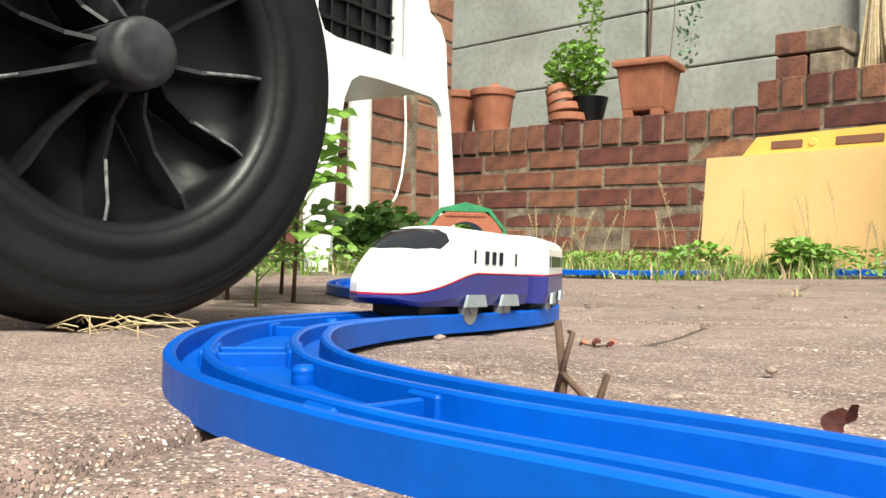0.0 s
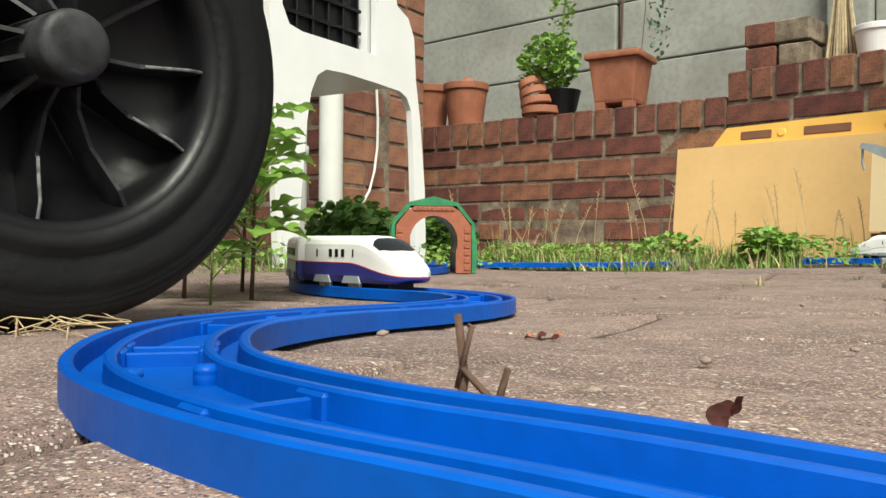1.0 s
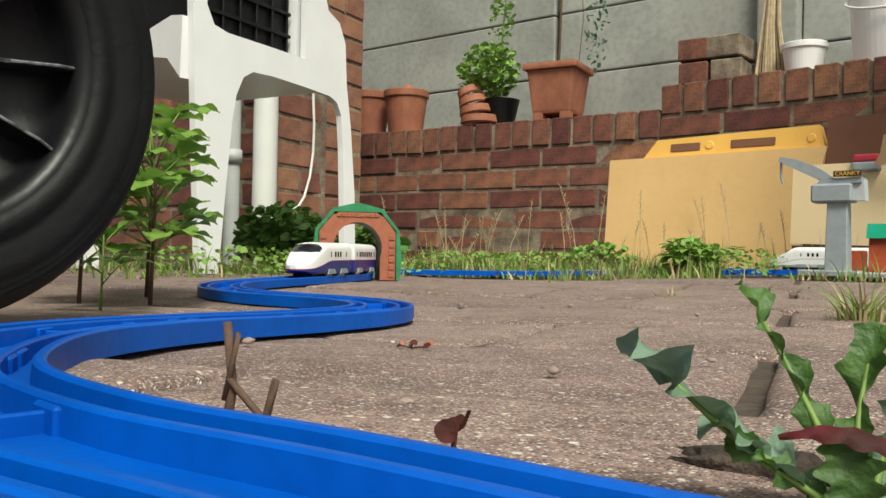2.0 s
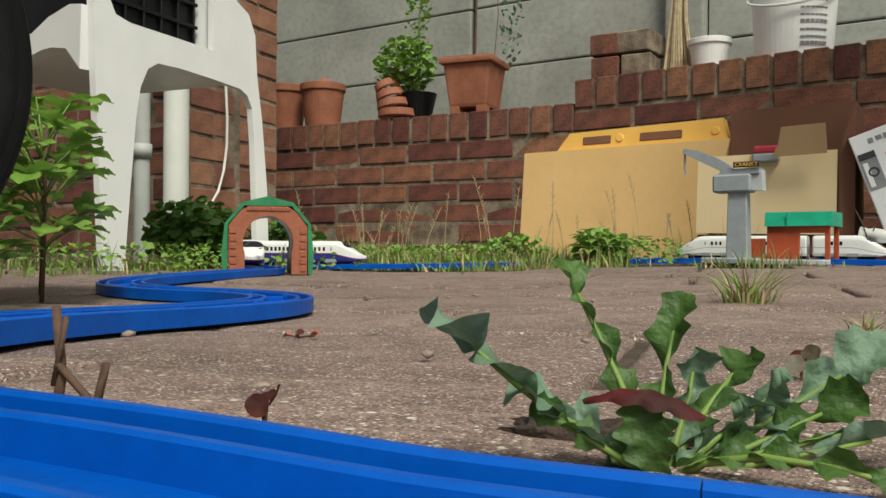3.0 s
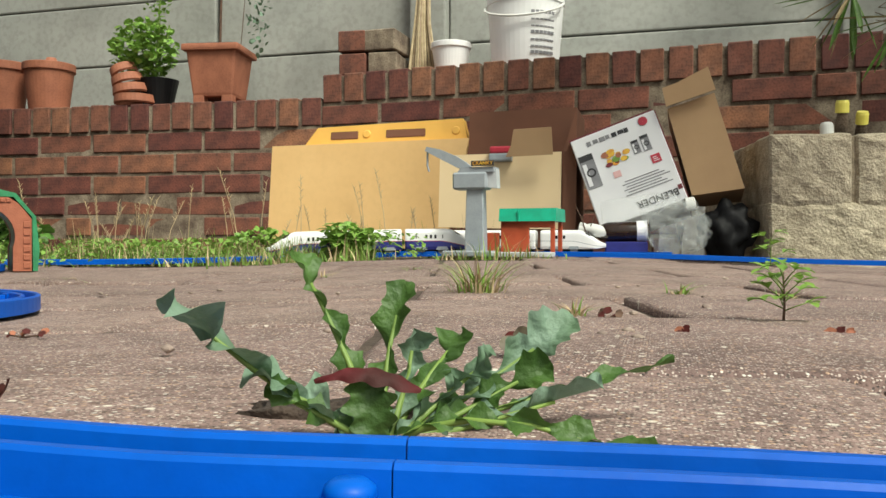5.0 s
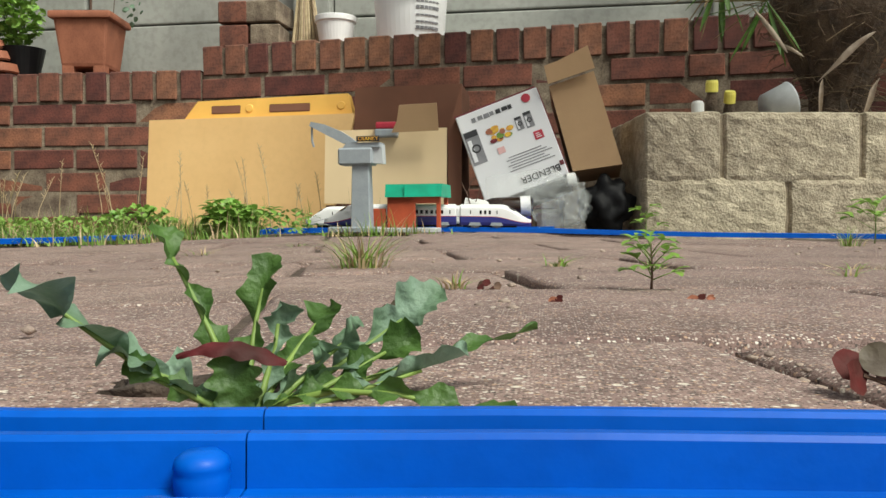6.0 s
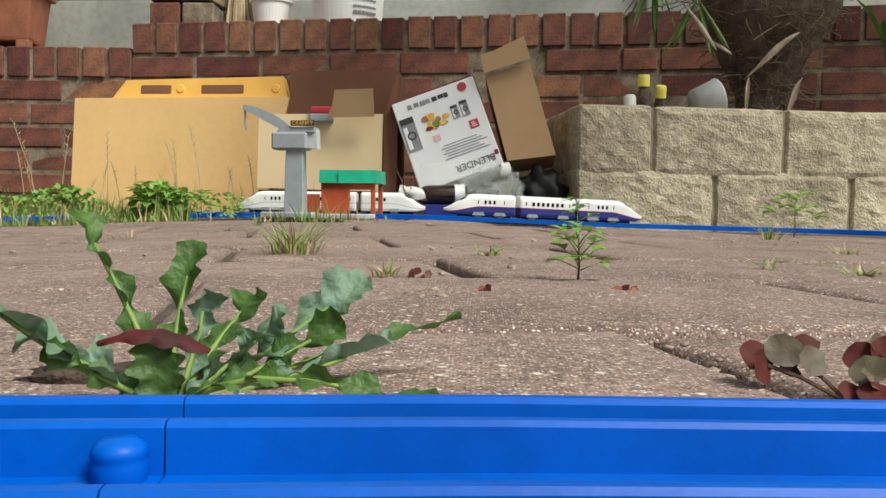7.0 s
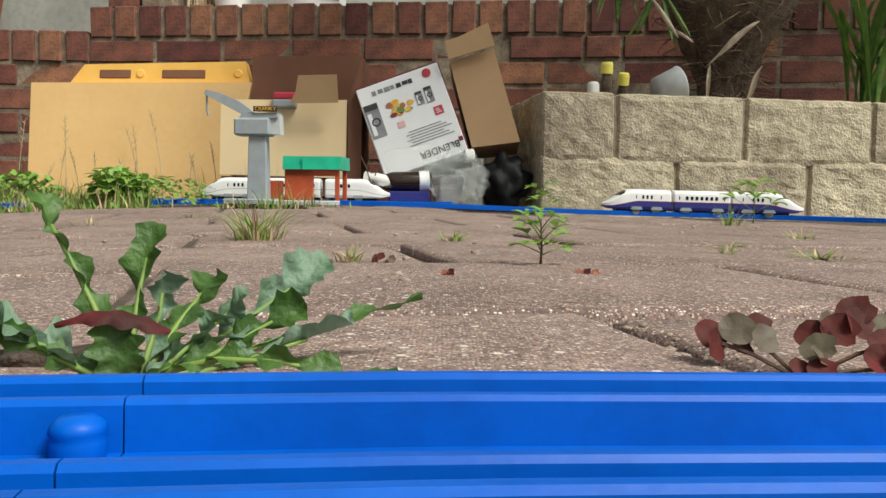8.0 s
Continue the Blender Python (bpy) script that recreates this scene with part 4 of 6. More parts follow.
def pots():
    z = 0.562
    pot(-2.59, 2.90, z, 0.104, 0.208, "round terracotta plastic pot standing on the brick wall")
    p = pot(-2.372, 2.90, z, 0.100, 0.195, "round terracotta plastic pot holding an upturned smaller pot")
    bm = bmesh.new()
    lathe(bm, [(0.0001, 0.225), (0.018, 0.222), (0.026, 0.20), (0.04, 0.165)], 18, m=pose(0.01, 0, 0))
    part("upturned_pot", bm, M_TERRA, p, smooth=True)
    # broken pot with a leafy plant
    ob = thing("potted_plant", pose(-1.93, 2.90, z), "bushy green plant in a broken tilted terracotta pot", "potted plant", group="pots on the wall")
    bm = bmesh.new()
    lathe(bm, [(0.0001, 0.012), (0.056, 0.012), (0.074, 0.095), (0.078, 0.112), (0.072, 0.112), (0.0001, 0.102)], 28, m=pose(0.045, 0.01, 0))
    part("inner_pot", bm, M_BLACK, ob)
    for i in range(4):
        bm = bmesh.new()
        ringm = pose(-0.062 + 0.017 * i, -0.055, 0.140 - 0.038 * i, 0, -26 + 8 * i, 0)
        lathe(bm, [(0.062 + 0.012 * i, -0.018), (0.070 + 0.012 * i, -0.012), (0.066 + 0.012 * i, 0.016), (0.055 + 0.012 * i, 0.016)], 28, m=ringm @ Matrix.Diagonal((0.72, 0.8, 1, 1)))
        part("broken_ring", bm, M_TERRA, ob)
    leaf_cloud("foliage", 620, (0.135, 0.11, 0.125), 0.030, M_LEAF, ob, 3, centre=(-0.01, 0, 0.235))
    leaf_cloud("sprig", 150, (0.06, 0.05, 0.17), 0.022, M_LEAF, ob, 4, centre=(0.05, 0, 0.45))
    bm = bmesh.new()
    for k in range(9):
        a = k * 0.7
        tube(bm, [(0.03, 0.01, 0.1), (0.03 + 0.03 * math.cos(a), 0.02 * math.sin(a), 0.2), (0.02 + 0.08 * math.cos(a), 0.06 * math.sin(a), 0.32)], 0.003, 5)
    tube(bm, [(0.03, 0.01, 0.1), (0.05, 0, 0.3), (0.07, 0, 0.55)], 0.003, 5)
    part("stems", bm, M_STEM, ob)
    # square pot on feet
    ob = thing("square_planter", pose(-1.615, 2.90, z, 0, 0, 8) @ Matrix.Diagonal((0.80, 0.80, 1.12, 1)), "square terracotta plastic planter with notched feet on the wall", "planter", group="pots on the wall")
    bm = bmesh.new()
    vs = box(bm, -0.12, -0.12, 0.022, 0.12, 0.12, 0.175, bevel=0.012)
    for v in bm.verts:
        k = 0.76 + 0.24 * v.co.z / 0.175
        v.co.x *= k
        v.co.y *= k
    part("vessel", bm, M_TERRA, ob)
    bm = bmesh.new()
    box(bm, -0.136, -0.136, 0.170, 0.136, 0.136, 0.193, bevel=0.008)
    part("rim", bm, M_TERRA, ob)
    for sx in (-1, 1):
        for sy in (-1, 1):
            bm = bmesh.new()
            box(bm, sx * 0.068 - 0.026, sy * 0.068 - 0.026, 0.0, sx * 0.068 + 0.026, sy * 0.068 + 0.026, 0.03, bevel=0.004)
            part("foot", bm, M_TERRA, ob)
    bm = bmesh.new()
    box(bm, -0.118, -0.118, 0.186, 0.118, 0.118, 0.196)
    part("compost", bm, M_SOIL, ob)
    bm = bmesh.new()
    tube(bm, [(0.0, 0, 0.19), (0.01, 0, 0.5), (0.0, 0.0, 0.9)], 0.006, 6)
    tube(bm, [(0.1, 0, 0.19), (0.12, 0, 0.35), (0.10, 0.0, 0.6)], 0.002, 5)
    part("stake", bm, M_TWIG, ob)
    leaf_cloud("sprig", 120, (0.06, 0.05, 0.2), 0.024, M_SOW, ob, 6, centre=(0.19, 0, 0.36))
    # stacked bricks, brush, white pot and paint bucket on the higher part
    rnd = random.Random(12)
    for x, zz, w in ((-1.055, 0.64, 0.10), (-0.945, 0.64, 0.105), (-1.06, 0.722, 0.10), (-0.95, 0.722, 0.115)):
        bm = bmesh.new()
        box(bm, -w / 2, -0.06, 0, w / 2, 0.10, 0.074, bevel=0.004, seg=1)
        b = part("loose_brick", bm, M_BRICK if x < -1 else M_MORTAR)
        b.matrix_world = pose(x, 2.88, zz, 0, 0, rnd.uniform(-6, 6))
        tagged(b, "old loose brick stacked on top of the garden wall", "brick", "stacked loose bricks")
    ob = thing("besom", pose(-0.83, 2.93, 0.633), "bundle of straw-coloured bristles standing upside down on the wall", "broom")
    bm = bmesh.new()
    for i in range(70):
        a, r = rnd.uniform(0, 6.28), rnd.uniform(0, 1) ** 0.5
        x, y = math.cos(a) * r, math.sin(a) * r
        tube(bm, [(x * 0.058, y * 0.03, 0), (x * 0.03, y * 0.02, 0.2), (x * 0.016 + 0.01, y * 0.012, 0.42)], 0.0036, 5)
    part("bristles", bm, M_BRUSH, ob)
    pot(-0.715, 2.90, 0.622, 0.072, 0.125, "plain white plastic pot standing on the wall", m=M_CHAIR)
    ob = thing("paint_bucket", pose(-0.45, 2.89, 0.612), "white plastic paint bucket with a wire handle and worn label", "bucket")
    bm = bmesh.new()
    lathe(bm, [(0.0001, 0.0), (0.108, 0.0), (0.112, 0.004), (0.130, 0.24), (0.134, 0.242), (0.134, 0.262), (0.127, 0.264), (0.122, 0.24), (0.0001, 0.02)], 44)
    part("tub", bm, M_CHAIR, ob)
    for k in range(7):
        bm = bmesh.new()
        for j in range(6):
            a0 = -90 + 20 + j * 7
            m = Matrix.Rotation(radians(a0), 4, "Z") @ pose(0.117 + 0.0007 * k * 1.6 + 0.002, 0, 0.06 + 0.022 * k, 0, 4, 0)
            box(bm, -0.001, -0.006, 0, 0.001, 0.006, 0.005 if k % 3 else 0.010, m=m)
        part("label_bar", bm, M_GREYINK, ob, "grey label printing")
    bm = bmesh.new()
    tube(bm, [(-0.134 * math.cos(a * 0.314), -0.04 - 0.10 * math.sin(a * 0.314), 0.235 - 0.055 * math.sin(a * 0.314)) for a in range(11)], 0.004, 6)
    part("handle", bm, M_PIPE, ob)


pots()


# ---- board, tray and cartons before the wall ----
def boards():
    ob = thing("folding_table_board", pose(-1.03, 2.10, 0.022, -7, 0, -4), "tan board leaning upright with a yellow plastic edge frame", "board")
    bm = bmesh.new()
    slab(bm, [(0.0, 0.0), (0.50, 0.0), (0.558, 0.29), (-0.004, 0.288)], 0.014)
    part("panel", bm, M_BOARD, ob)
    bm = bmesh.new()
    slab(bm, [(0.085, 0.286), (0.125, 0.338), (0.535, 0.346), (0.55, 0.292)], 0.03, m=pose(0, 0.014, 0))
    part("edge_frame", bm, M_YEL, ob, "yellow moulded plastic frame")
    # the open slots are not cut: dark plates carry the shade seen through them
    for x0, x1 in ((0.165, 0.245), (0.325, 0.435)):
        bm = bmesh.new()
        box(bm, x0, 0.0128, 0.303, x1, 0.0150, 0.324, bevel=0.002, seg=1)
        part("slot", bm, M_CARDD, ob, "dark plate in place of an open hand slot")
    for x in (0.27, 0.518):
        bm = bmesh.new()
        lathe(bm, [(0.0001, 0.003), (0.009, 0.003), (0.011, 0.0)], 16, m=pose(x, 0.014, 0.315, 90, 0, 0))
        part("boss", bm, M_YEL, ob)
    ob = thing("cardboard_box", pose(-0.50, 1.90, 0.016, 0, 0, 0), "open cardboard box turned on its side with a pale front flap", "box")
    bm = bmesh.new()
    slab(bm, [(0.0, 0.064), (0.282, 0.058), (0.284, 0.232), (0.004, 0.23)], 0.006)
    part("front_flap", bm, M_BOARD2, ob, "pale inner face of a flap")
    bm = bmesh.new()
    slab(bm, [(0.285, 0.0), (0.315, 0.0), (0.318, 0.33), (0.287, 0.23)], 0.2, m=pose(0, 0.004, 0))
    part("side", bm, M_CARDD, ob)
    bm = bmesh.new()
    slab(bm, [(0.02, 0.0), (0.30, 0.0), (0.30, 0.362), (0.03, 0.358)], 0.006, m=pose(0, 0.2, 0))
    part("back", bm, M_CARDD, ob)
    bm = bmesh.new()
    slab(bm, [(0.0, 0.0), (0.282, 0.0), (0.282, 0.056), (0.0, 0.06)], 0.005, m=pose(0, 0.014, 0))
    part("base", bm, M_CARDD, ob)
    bm = bmesh.new()
    slab(bm, [(0.165, 0.225), (0.27, 0.228), (0.268, 0.288), (0.185, 0.285), (0.178, 0.25)], 0.004, m=pose(0, 0.012, 0, 14, 0, 0))
    part("torn_flap", bm, M_CARD, ob)
    ob = thing("toy_clip", pose(-0.352, 1.892, 0.228), "small dark red and silver plastic clip on the box edge", "clip")
    bm = bmesh.new()
    box(bm, -0.026, -0.012, 0.0, 0.026, 0.014, 0.018, bevel=0.004)
    part("jaw", bm, M_GREYP, ob)
    bm = bmesh.new()
    box(bm, -0.024, -0.010, 0.0185, 0.024, 0.012, 0.034, bevel=0.004)
    part("grip", bm, M_REDINK, ob)


boards()


def text_part(text, size, m, material, parent, name="lettering"):
    cu = bpy.data.curves.new(name, "FONT")
    cu.body, cu.size, cu.extrude = text, size, 0.0004
    tmp = bpy.data.objects.new(name + "_source", cu)
    scene.collection.objects.link(tmp)
    dg = bpy.context.evaluated_depsgraph_get()
    me = bpy.data.meshes.new_from_object(tmp.evaluated_get(dg))
    bpy.data.objects.remove(tmp)
    me.materials.clear()
    me.materials.append(material)
    ob = new(name, me)
    ob.parent = parent
    ob.matrix_basis = m
    return ob


def blender_box():
    # printed carton leaning on its corner against the wall; face in local x z, upright before it was tipped over
    ob = thing("appliance_carton", pose(-0.188, 1.835, 0.048, -12, -20, 0), "white printed blender carton tipped over and leaning, upside down", "box")
    bm = bmesh.new()
    box(bm, 0.068, 0.0, 0.0, 0.258, 0.17, 0.212, bevel=0.002, seg=1)
    part("carton", bm, M_PRINT, ob)
    bm = bmesh.new()
    box(bm, 0.066, 0.004, 0.2125, 0.256, 0.168, 0.2165)
    part("top_flap", bm, M_CARDR, ob, "dark red printed flap")
    bm = bmesh.new()
    box(bm, 0.2575, 0.004, 0.0, 0.2605, 0.168, 0.211)
    part("side_panel", bm, M_CARDR, ob, "dark red printed side")
    flip = lambda x, z: pose(x, -0.0016, z, 90, 0, 0) @ Matrix.Rotation(math.pi, 4, "Z")
    text_part("BLENDER", 0.0215, flip(0.247, 0.030), M_BLACKINK, ob)
    rnd = random.Random(7)

    def patch(name, x0, z0, x1, z1, material, deep=0.0014):
        b = bmesh.new()
        box(b, x0, -deep, z0, x1, 0.001, z1)
        part(name, b, material, ob)

    patch("printed_square", 0.2475, 0.026, 0.2565, 0.036, M_CARDR)
    patch("printed_square", 0.217, 0.098, 0.237, 0.117, M_REDINK)
    for i in range(3):
        patch("printed_mark", 0.221, 0.102 + 0.0042 * i, 0.233 - 0.002 * i, 0.1035 + 0.0042 * i, M_PRINT, 0.0020)
    for i in range(6):
        patch("printed_line", 0.142 + 0.007 * (i % 2), 0.050 + 0.0062 * i, 0.244 - 0.010 * (i % 3), 0.0517 + 0.0062 * i, M_GREYINK)
    for i in range(14):
        b = bmesh.new()
        r = rnd.uniform(0.005, 0.011)
        lathe(b, [(0.0001, 0.0003 + 0.00006 * i), (r, 0.0003 + 0.00006 * i), (r, 0.0)], 9, m=pose(0.128 + rnd.uniform(0, 0.048), -0.0010, 0.128 + rnd.uniform(0, 0.030), 90, 0, 0) @ Matrix.Diagonal((1, rnd.uniform(0.5, 1), 1, 1)))
        part("printed_fruit", b, (M_YELINK, M_YELINK, M_CARDR, M_LEAF, M_YELINK, M_TERRA)[i % 6], ob)
    patch("printed_square", 0.132, 0.097, 0.148, 0.111, M_PINK)
    # photographs of the appliance and its jars
    for x, z, w, h in ((0.072, 0.092, 0.032, 0.078), (0.188, 0.132, 0.016, 0.030), (0.209, 0.130, 0.018, 0.036)):
        patch("printed_appliance", x, z, x + w, z + h, M_GREYINK)
        patch("printed_base", x + 0.001, z + h * 0.82, x + w - 0.001, z + h, M_BLACKINK, 0.0019)
        patch("printed_shine", x + w * 0.12, z + h * 0.08, x + w * 0.40, z + h * 0.74, M_PRINT, 0.0019)
        b = bmesh.new()
        lathe(b, [(w * 0.20, 0.0010), (w * 0.32, 0.0010), (w * 0.32, 0.0)], 14, m=pose(x + w * 0.56, -0.0012, z + h * 0.45, 90, 0, 0))
        part("printed_dial", b, M_BLACKINK, ob)
    for i in range(7):
        patch("printed_mark", 0.100 + 0.014 * i, 0.186 + 0.0015 * (i % 2), 0.109 + 0.014 * i + 0.002 * (i % 3), 0.196, M_GREYINK if i < 4 else M_BLACKINK)
    b = bmesh.new()
    lathe(b, [(0.0001, 0.001), (0.010, 0.001), (0.010, 0.0)], 16, m=pose(0.228, -0.0012, 0.196, 90, 0, 0))
    part("printed_disc", b, M_REDINK, ob)
    ob = thing("open_carton", pose(0.062, 1.84, 0.143, -8, -15, 0), "brown cardboard carton leaning open on its corner", "box")
    bm = bmesh.new()
    slab(bm, [(0.0, 0.0), (0.104, -0.014), (0.100, 0.20), (0.0, 0.195)], 0.15)
    part("carton", bm, M_CARD, ob)
    bm = bmesh.new()
    slab(bm, [(-0.002, 0.196), (0.102, 0.201), (0.10, 0.252), (0.03, 0.238), (0.0, 0.236)], 0.004, m=pose(0, 0.0, 0, 6, 0, 0))
    part("flap", bm, M_CARD, ob)


blender_box()


# ---- toy crane, station, parked train ----
def crane():
    ob = thing("toy_crane", on_ground(-0.325, 1.50, 0, -4) @ Matrix.Scale(1.1, 4), "grey plastic toy dockside crane standing by the track", "toy crane")
    bm = bmesh.new()
    box(bm, -0.0155, -0.0125, 0.006, 0.0155, 0.0125, 0.112, bevel=0.0012, seg=1)
    for v in bm.verts:
        k = 1.06 - 1.5 * v.co.z
        v.co.x *= k
        v.co.y *= k
    part("tower", bm, M_GREYP, ob)
    bm = bmesh.new()
    box(bm, -0.05, -0.03, 0, 0.03, 0.03, 0.010, bevel=0.002, seg=1)
    part("base", bm, M_GREYP, ob)
    bm = bmesh.new()
    box(bm, -0.036, -0.018, 0.110, 0.022, 0.018, 0.138, bevel=0.003, seg=1)
    slab(bm, [(-0.028, 0.138), (0.034, 0.138), (0.034, 0.146), (-0.022, 0.146)], 0.03, m=pose(0, -0.015, 0))
    part("cab", bm, M_GREYP, ob)
    bm = bmesh.new()
    slab(bm, [(0.018, 0.113), (0.038, 0.112), (0.036, 0.143), (0.012, 0.143)], 0.022, m=pose(0, -0.011, 0))
    part("counterweight", bm, M_PLATF, ob)
    bm = bmesh.new()
    slab(bm, [(-0.008, 0.148), (-0.030, 0.146), (-0.088, 0.176), (-0.085, 0.183), (-0.062, 0.178), (-0.034, 0.166), (-0.018, 0.156)], 0.012, m=pose(0, -0.006, 0))
    part("jib", bm, M_GREYP, ob)
    bm = bmesh.new()
    tube(bm, [(-0.085, 0, 0.180), (-0.085, 0.0, 0.152), (-0.082, 0, 0.142)], 0.0018, 6)
    part("hook", bm, M_GREYP, ob)
    bm = bmesh.new()
    box(bm, -0.004, -0.0178, 0.1475, 0.034, -0.0155, 0.156)
    part("name_plate", bm, M_BLACKINK, ob, "black name plate with yellow letters")
    text_part("CRANKY", 0.0085, pose(-0.0015, -0.0185, 0.149, 90, 0, 0), M_YELINK, ob)


crane()


def station():
    ob = thing("toy_station", on_ground(-0.228, 1.55, 0, -5) @ Matrix.Scale(0.97, 4), "orange-red toy station house with a teal roof over the track", "toy building")
    for x in (-0.05, 0.044):
        for y in (-0.036, 0.032):
            bm = bmesh.new()
            box(bm, x - 0.004, y, 0.0, x + 0.004, y + 0.006, 0.066, bevel=0.0008, seg=1)
            part("post", bm, M_ORANGE, ob)
    bm = bmesh.new()
    box(bm, -0.054, -0.037, 0.0, 0.0, -0.031, 0.066, bevel=0.001, seg=1)
    part("front_wall", bm, M_ORANGE, ob)
    bm = bmesh.new()
    box(bm, -0.054, -0.037, 0.054, 0.048, -0.030, 0.068, bevel=0.001, seg=1)
    part("fascia", bm, M_ORANGE, ob)
    bm = bmesh.new()
    slab(bm, [(-0.045, 0.066), (0.045, 0.066), (0.040, 0.090), (-0.040, 0.090)], 0.108, m=pose(-0.056, 0, 0, 0, 0, -90) @ pose(0, 0, 0))
    part("roof", bm, M_TEAL, ob, "teal ribbed roof")
    bm = bmesh.new()
    box(bm, -0.019, -0.0465, 0.066, -0.0175, -0.0440, 0.089)
    part("roof_seam", bm, M_TEAL, ob)
    bm = bmesh.new()
    box(bm, -0.075, -0.085, 0.0, 0.05, -0.038, 0.009, bevel=0.0015, seg=1)
    part("platform", bm, M_PLATF, ob)
    bm = bmesh.new()
    box(bm, -0.098, -0.034, 0.0, -0.058, -0.028, 0.045, bevel=0.001, seg=1)
    part("side_fence", bm, M_ORANGE, ob)


station()


def parked_train():
    """A white train standing on a siding behind the loop."""
    y = 1.69
    z = gz(-0.3, y) + 0.004
    bm = bmesh.new()
    ob = thing("track_siding", Matrix.Identity(4), "bright blue plastic siding track beside the loop", "toy track", group="toy railway track")
    box(bm, -0.62, y - 0.021, z - 0.006, 0.02, y + 0.021, z - 0.0005, bevel=0.001, seg=1)
    box(bm, -0.62, y - 0.021, z - 0.006, 0.02, y - 0.018, z + 0.004)
    part("rail_base", bm, M_BLUE, ob)
    w = [(0.030, 0.0045), (0.0375, 0.0045), (0.045, 0.0045)]
    train_car(LEAD, True, M_WHITE, "white express train end car with a thin blue line, parked", w, "parked toy train", stripe=M_GREYP, start_pose=pose(-0.232, y, z))
    train_car(MID, False, M_WHITE, "white express train middle car parked behind the station", W_MID, "parked toy train", stripe=M_GREYP, start_pose=pose(-0.346, y, z))
    train_car(LEAD, True, M_WHITE, "white express train end car standing behind the crane", W_LEAD, "parked toy train", stripe=M_GREYP, start_pose=pose(-0.356, y, z, 0, 0, 180))


parked_train()

# ---- weeds, grass and litter ----
def lobed_leaf(bm, pts, width, lobes=4, depth=0.45, cup=0.25, side=None, n=22):
    """A leaf blade along a bent midrib, its edge drawn in by lobes."""
    a, b, c = (Vector(p) for p in pts)
    rows = []
    for i in range(n + 1):
        t = i / n
        p = a * (1 - t) ** 2 + b * 2 * t * (1 - t) + c * t * t
        d = ((b - a) * 2 * (1 - t) + (c - b) * 2 * t).normalized()
        s = Vector(side) if side else d.cross(Vector((0, 0, 1)))
        s = (s - d * s.dot(d)).normalized()
        nrm = s.cross(d)
        w = width * (0.10 + 0.9 * math.sin(math.pi * min(1, t * 0.93 + 0.02)) ** 0.7) * (0.55 + 0.45 * t) if t < 0.98 else width * 0.12
        w *= 1 - depth * (0.5 + 0.5 * math.cos(t * lobes * 2 * math.pi)) ** 1.1
        wob = 0.30 * depth * width * math.sin(t * lobes * 2 * math.pi + 1.0)
        rows.append([bm.verts.new(p - s * w + nrm * (cup * w + wob)), bm.verts.new(p - s * w * 0.5 + nrm * cup * w * 0.3), bm.verts.new(p), bm.verts.new(p + s * w * 0.5 + nrm * cup * w * 0.3), bm.verts.new(p + s * w + nrm * (cup * w - wob))])
    for r0, r1 in zip(rows, rows[1:]):
        for k in range(4):
            bm.faces.new((r0[k], r0[k + 1], r1[k + 1], r1[k]))


def thistle_leaf(bm, pts, width, pairs, seed, n=72):
    """A ragged pinnate leaf: toothed lobes down both sides of a bent midrib and a broad end lobe."""
    rnd = random.Random(seed)
    a, b, c = (Vector(p) for p in pts)
    amp = [[rnd.uniform(0.45, 1.15) for _ in range(pairs + 2)] for _ in range(2)]
    phase = [rnd.uniform(0, 0.35), rnd.uniform(0.1, 0.5)]
    turn = rnd.uniform(-0.9, 0.9)
    rows = []
    for i in range(n + 1):
        t = i / n
        p = a * (1 - t) ** 2 + b * 2 * t * (1 - t) + c * t * t
        d = ((b - a) * 2 * (1 - t) + (c - b) * 2 * t).normalized()
        s = (d.cross(Vector((0, -0.55, 0.85)))).normalized()
        s = Matrix.Rotation(turn * t, 3, d) @ s
        nrm = s.cross(d)
        half = []
        for k in range(2):
            f = t * 0.86 * (pairs + 0.5) + phase[k]
            j = int(f)
            w = amp[k][min(j, pairs + 1)] * max(0.0, math.sin(math.pi * (f - j))) ** 1.7
            w = (0.10 + 1.05 * w) * (0.35 + 0.65 * smoothstep(t, 0.05, 0.45))
            if t > 0.80:
                w = max(w * (1 - smoothstep(t, 0.80, 0.88)), 0.95 * math.sqrt(max(0.0, 1 - ((t - 0.885) / 0.118) ** 2)))
            w *= 1 - 0.30 * abs(math.sin(t * pairs * 9.0 + k))
            half.append(max(w, 0.02) * width)
        curl = 1.1 * width * noise.noise((t * pairs * 1.7 + seed, seed * 3.1, 0.4))
        curl2 = 1.1 * width * noise.noise((t * pairs * 1.7 + seed, seed * 1.7, 5.4))
        sweep = d * (0.28 * width)
        rows.append([bm.verts.new(p - s * half[0] + sweep * (half[0] / width) + nrm * (0.25 * half[0] + curl)), bm.verts.new(p - s * half[0] * 0.5 + nrm * (0.10 * half[0] + curl * 0.35)), bm.verts.new(p),
                     bm.verts.new(p + s * half[1] * 0.5 + nrm * (0.10 * half[1] + curl2 * 0.35)), bm.verts.new(p + s * half[1] + sweep * (half[1] / width) + nrm * (0.25 * half[1] + curl2))])
    for r0, r1 in zip(rows, rows[1:]):
        for k in range(4):
            bm.faces.new((r0[k], r0[k + 1], r1[k + 1], r1[k]))


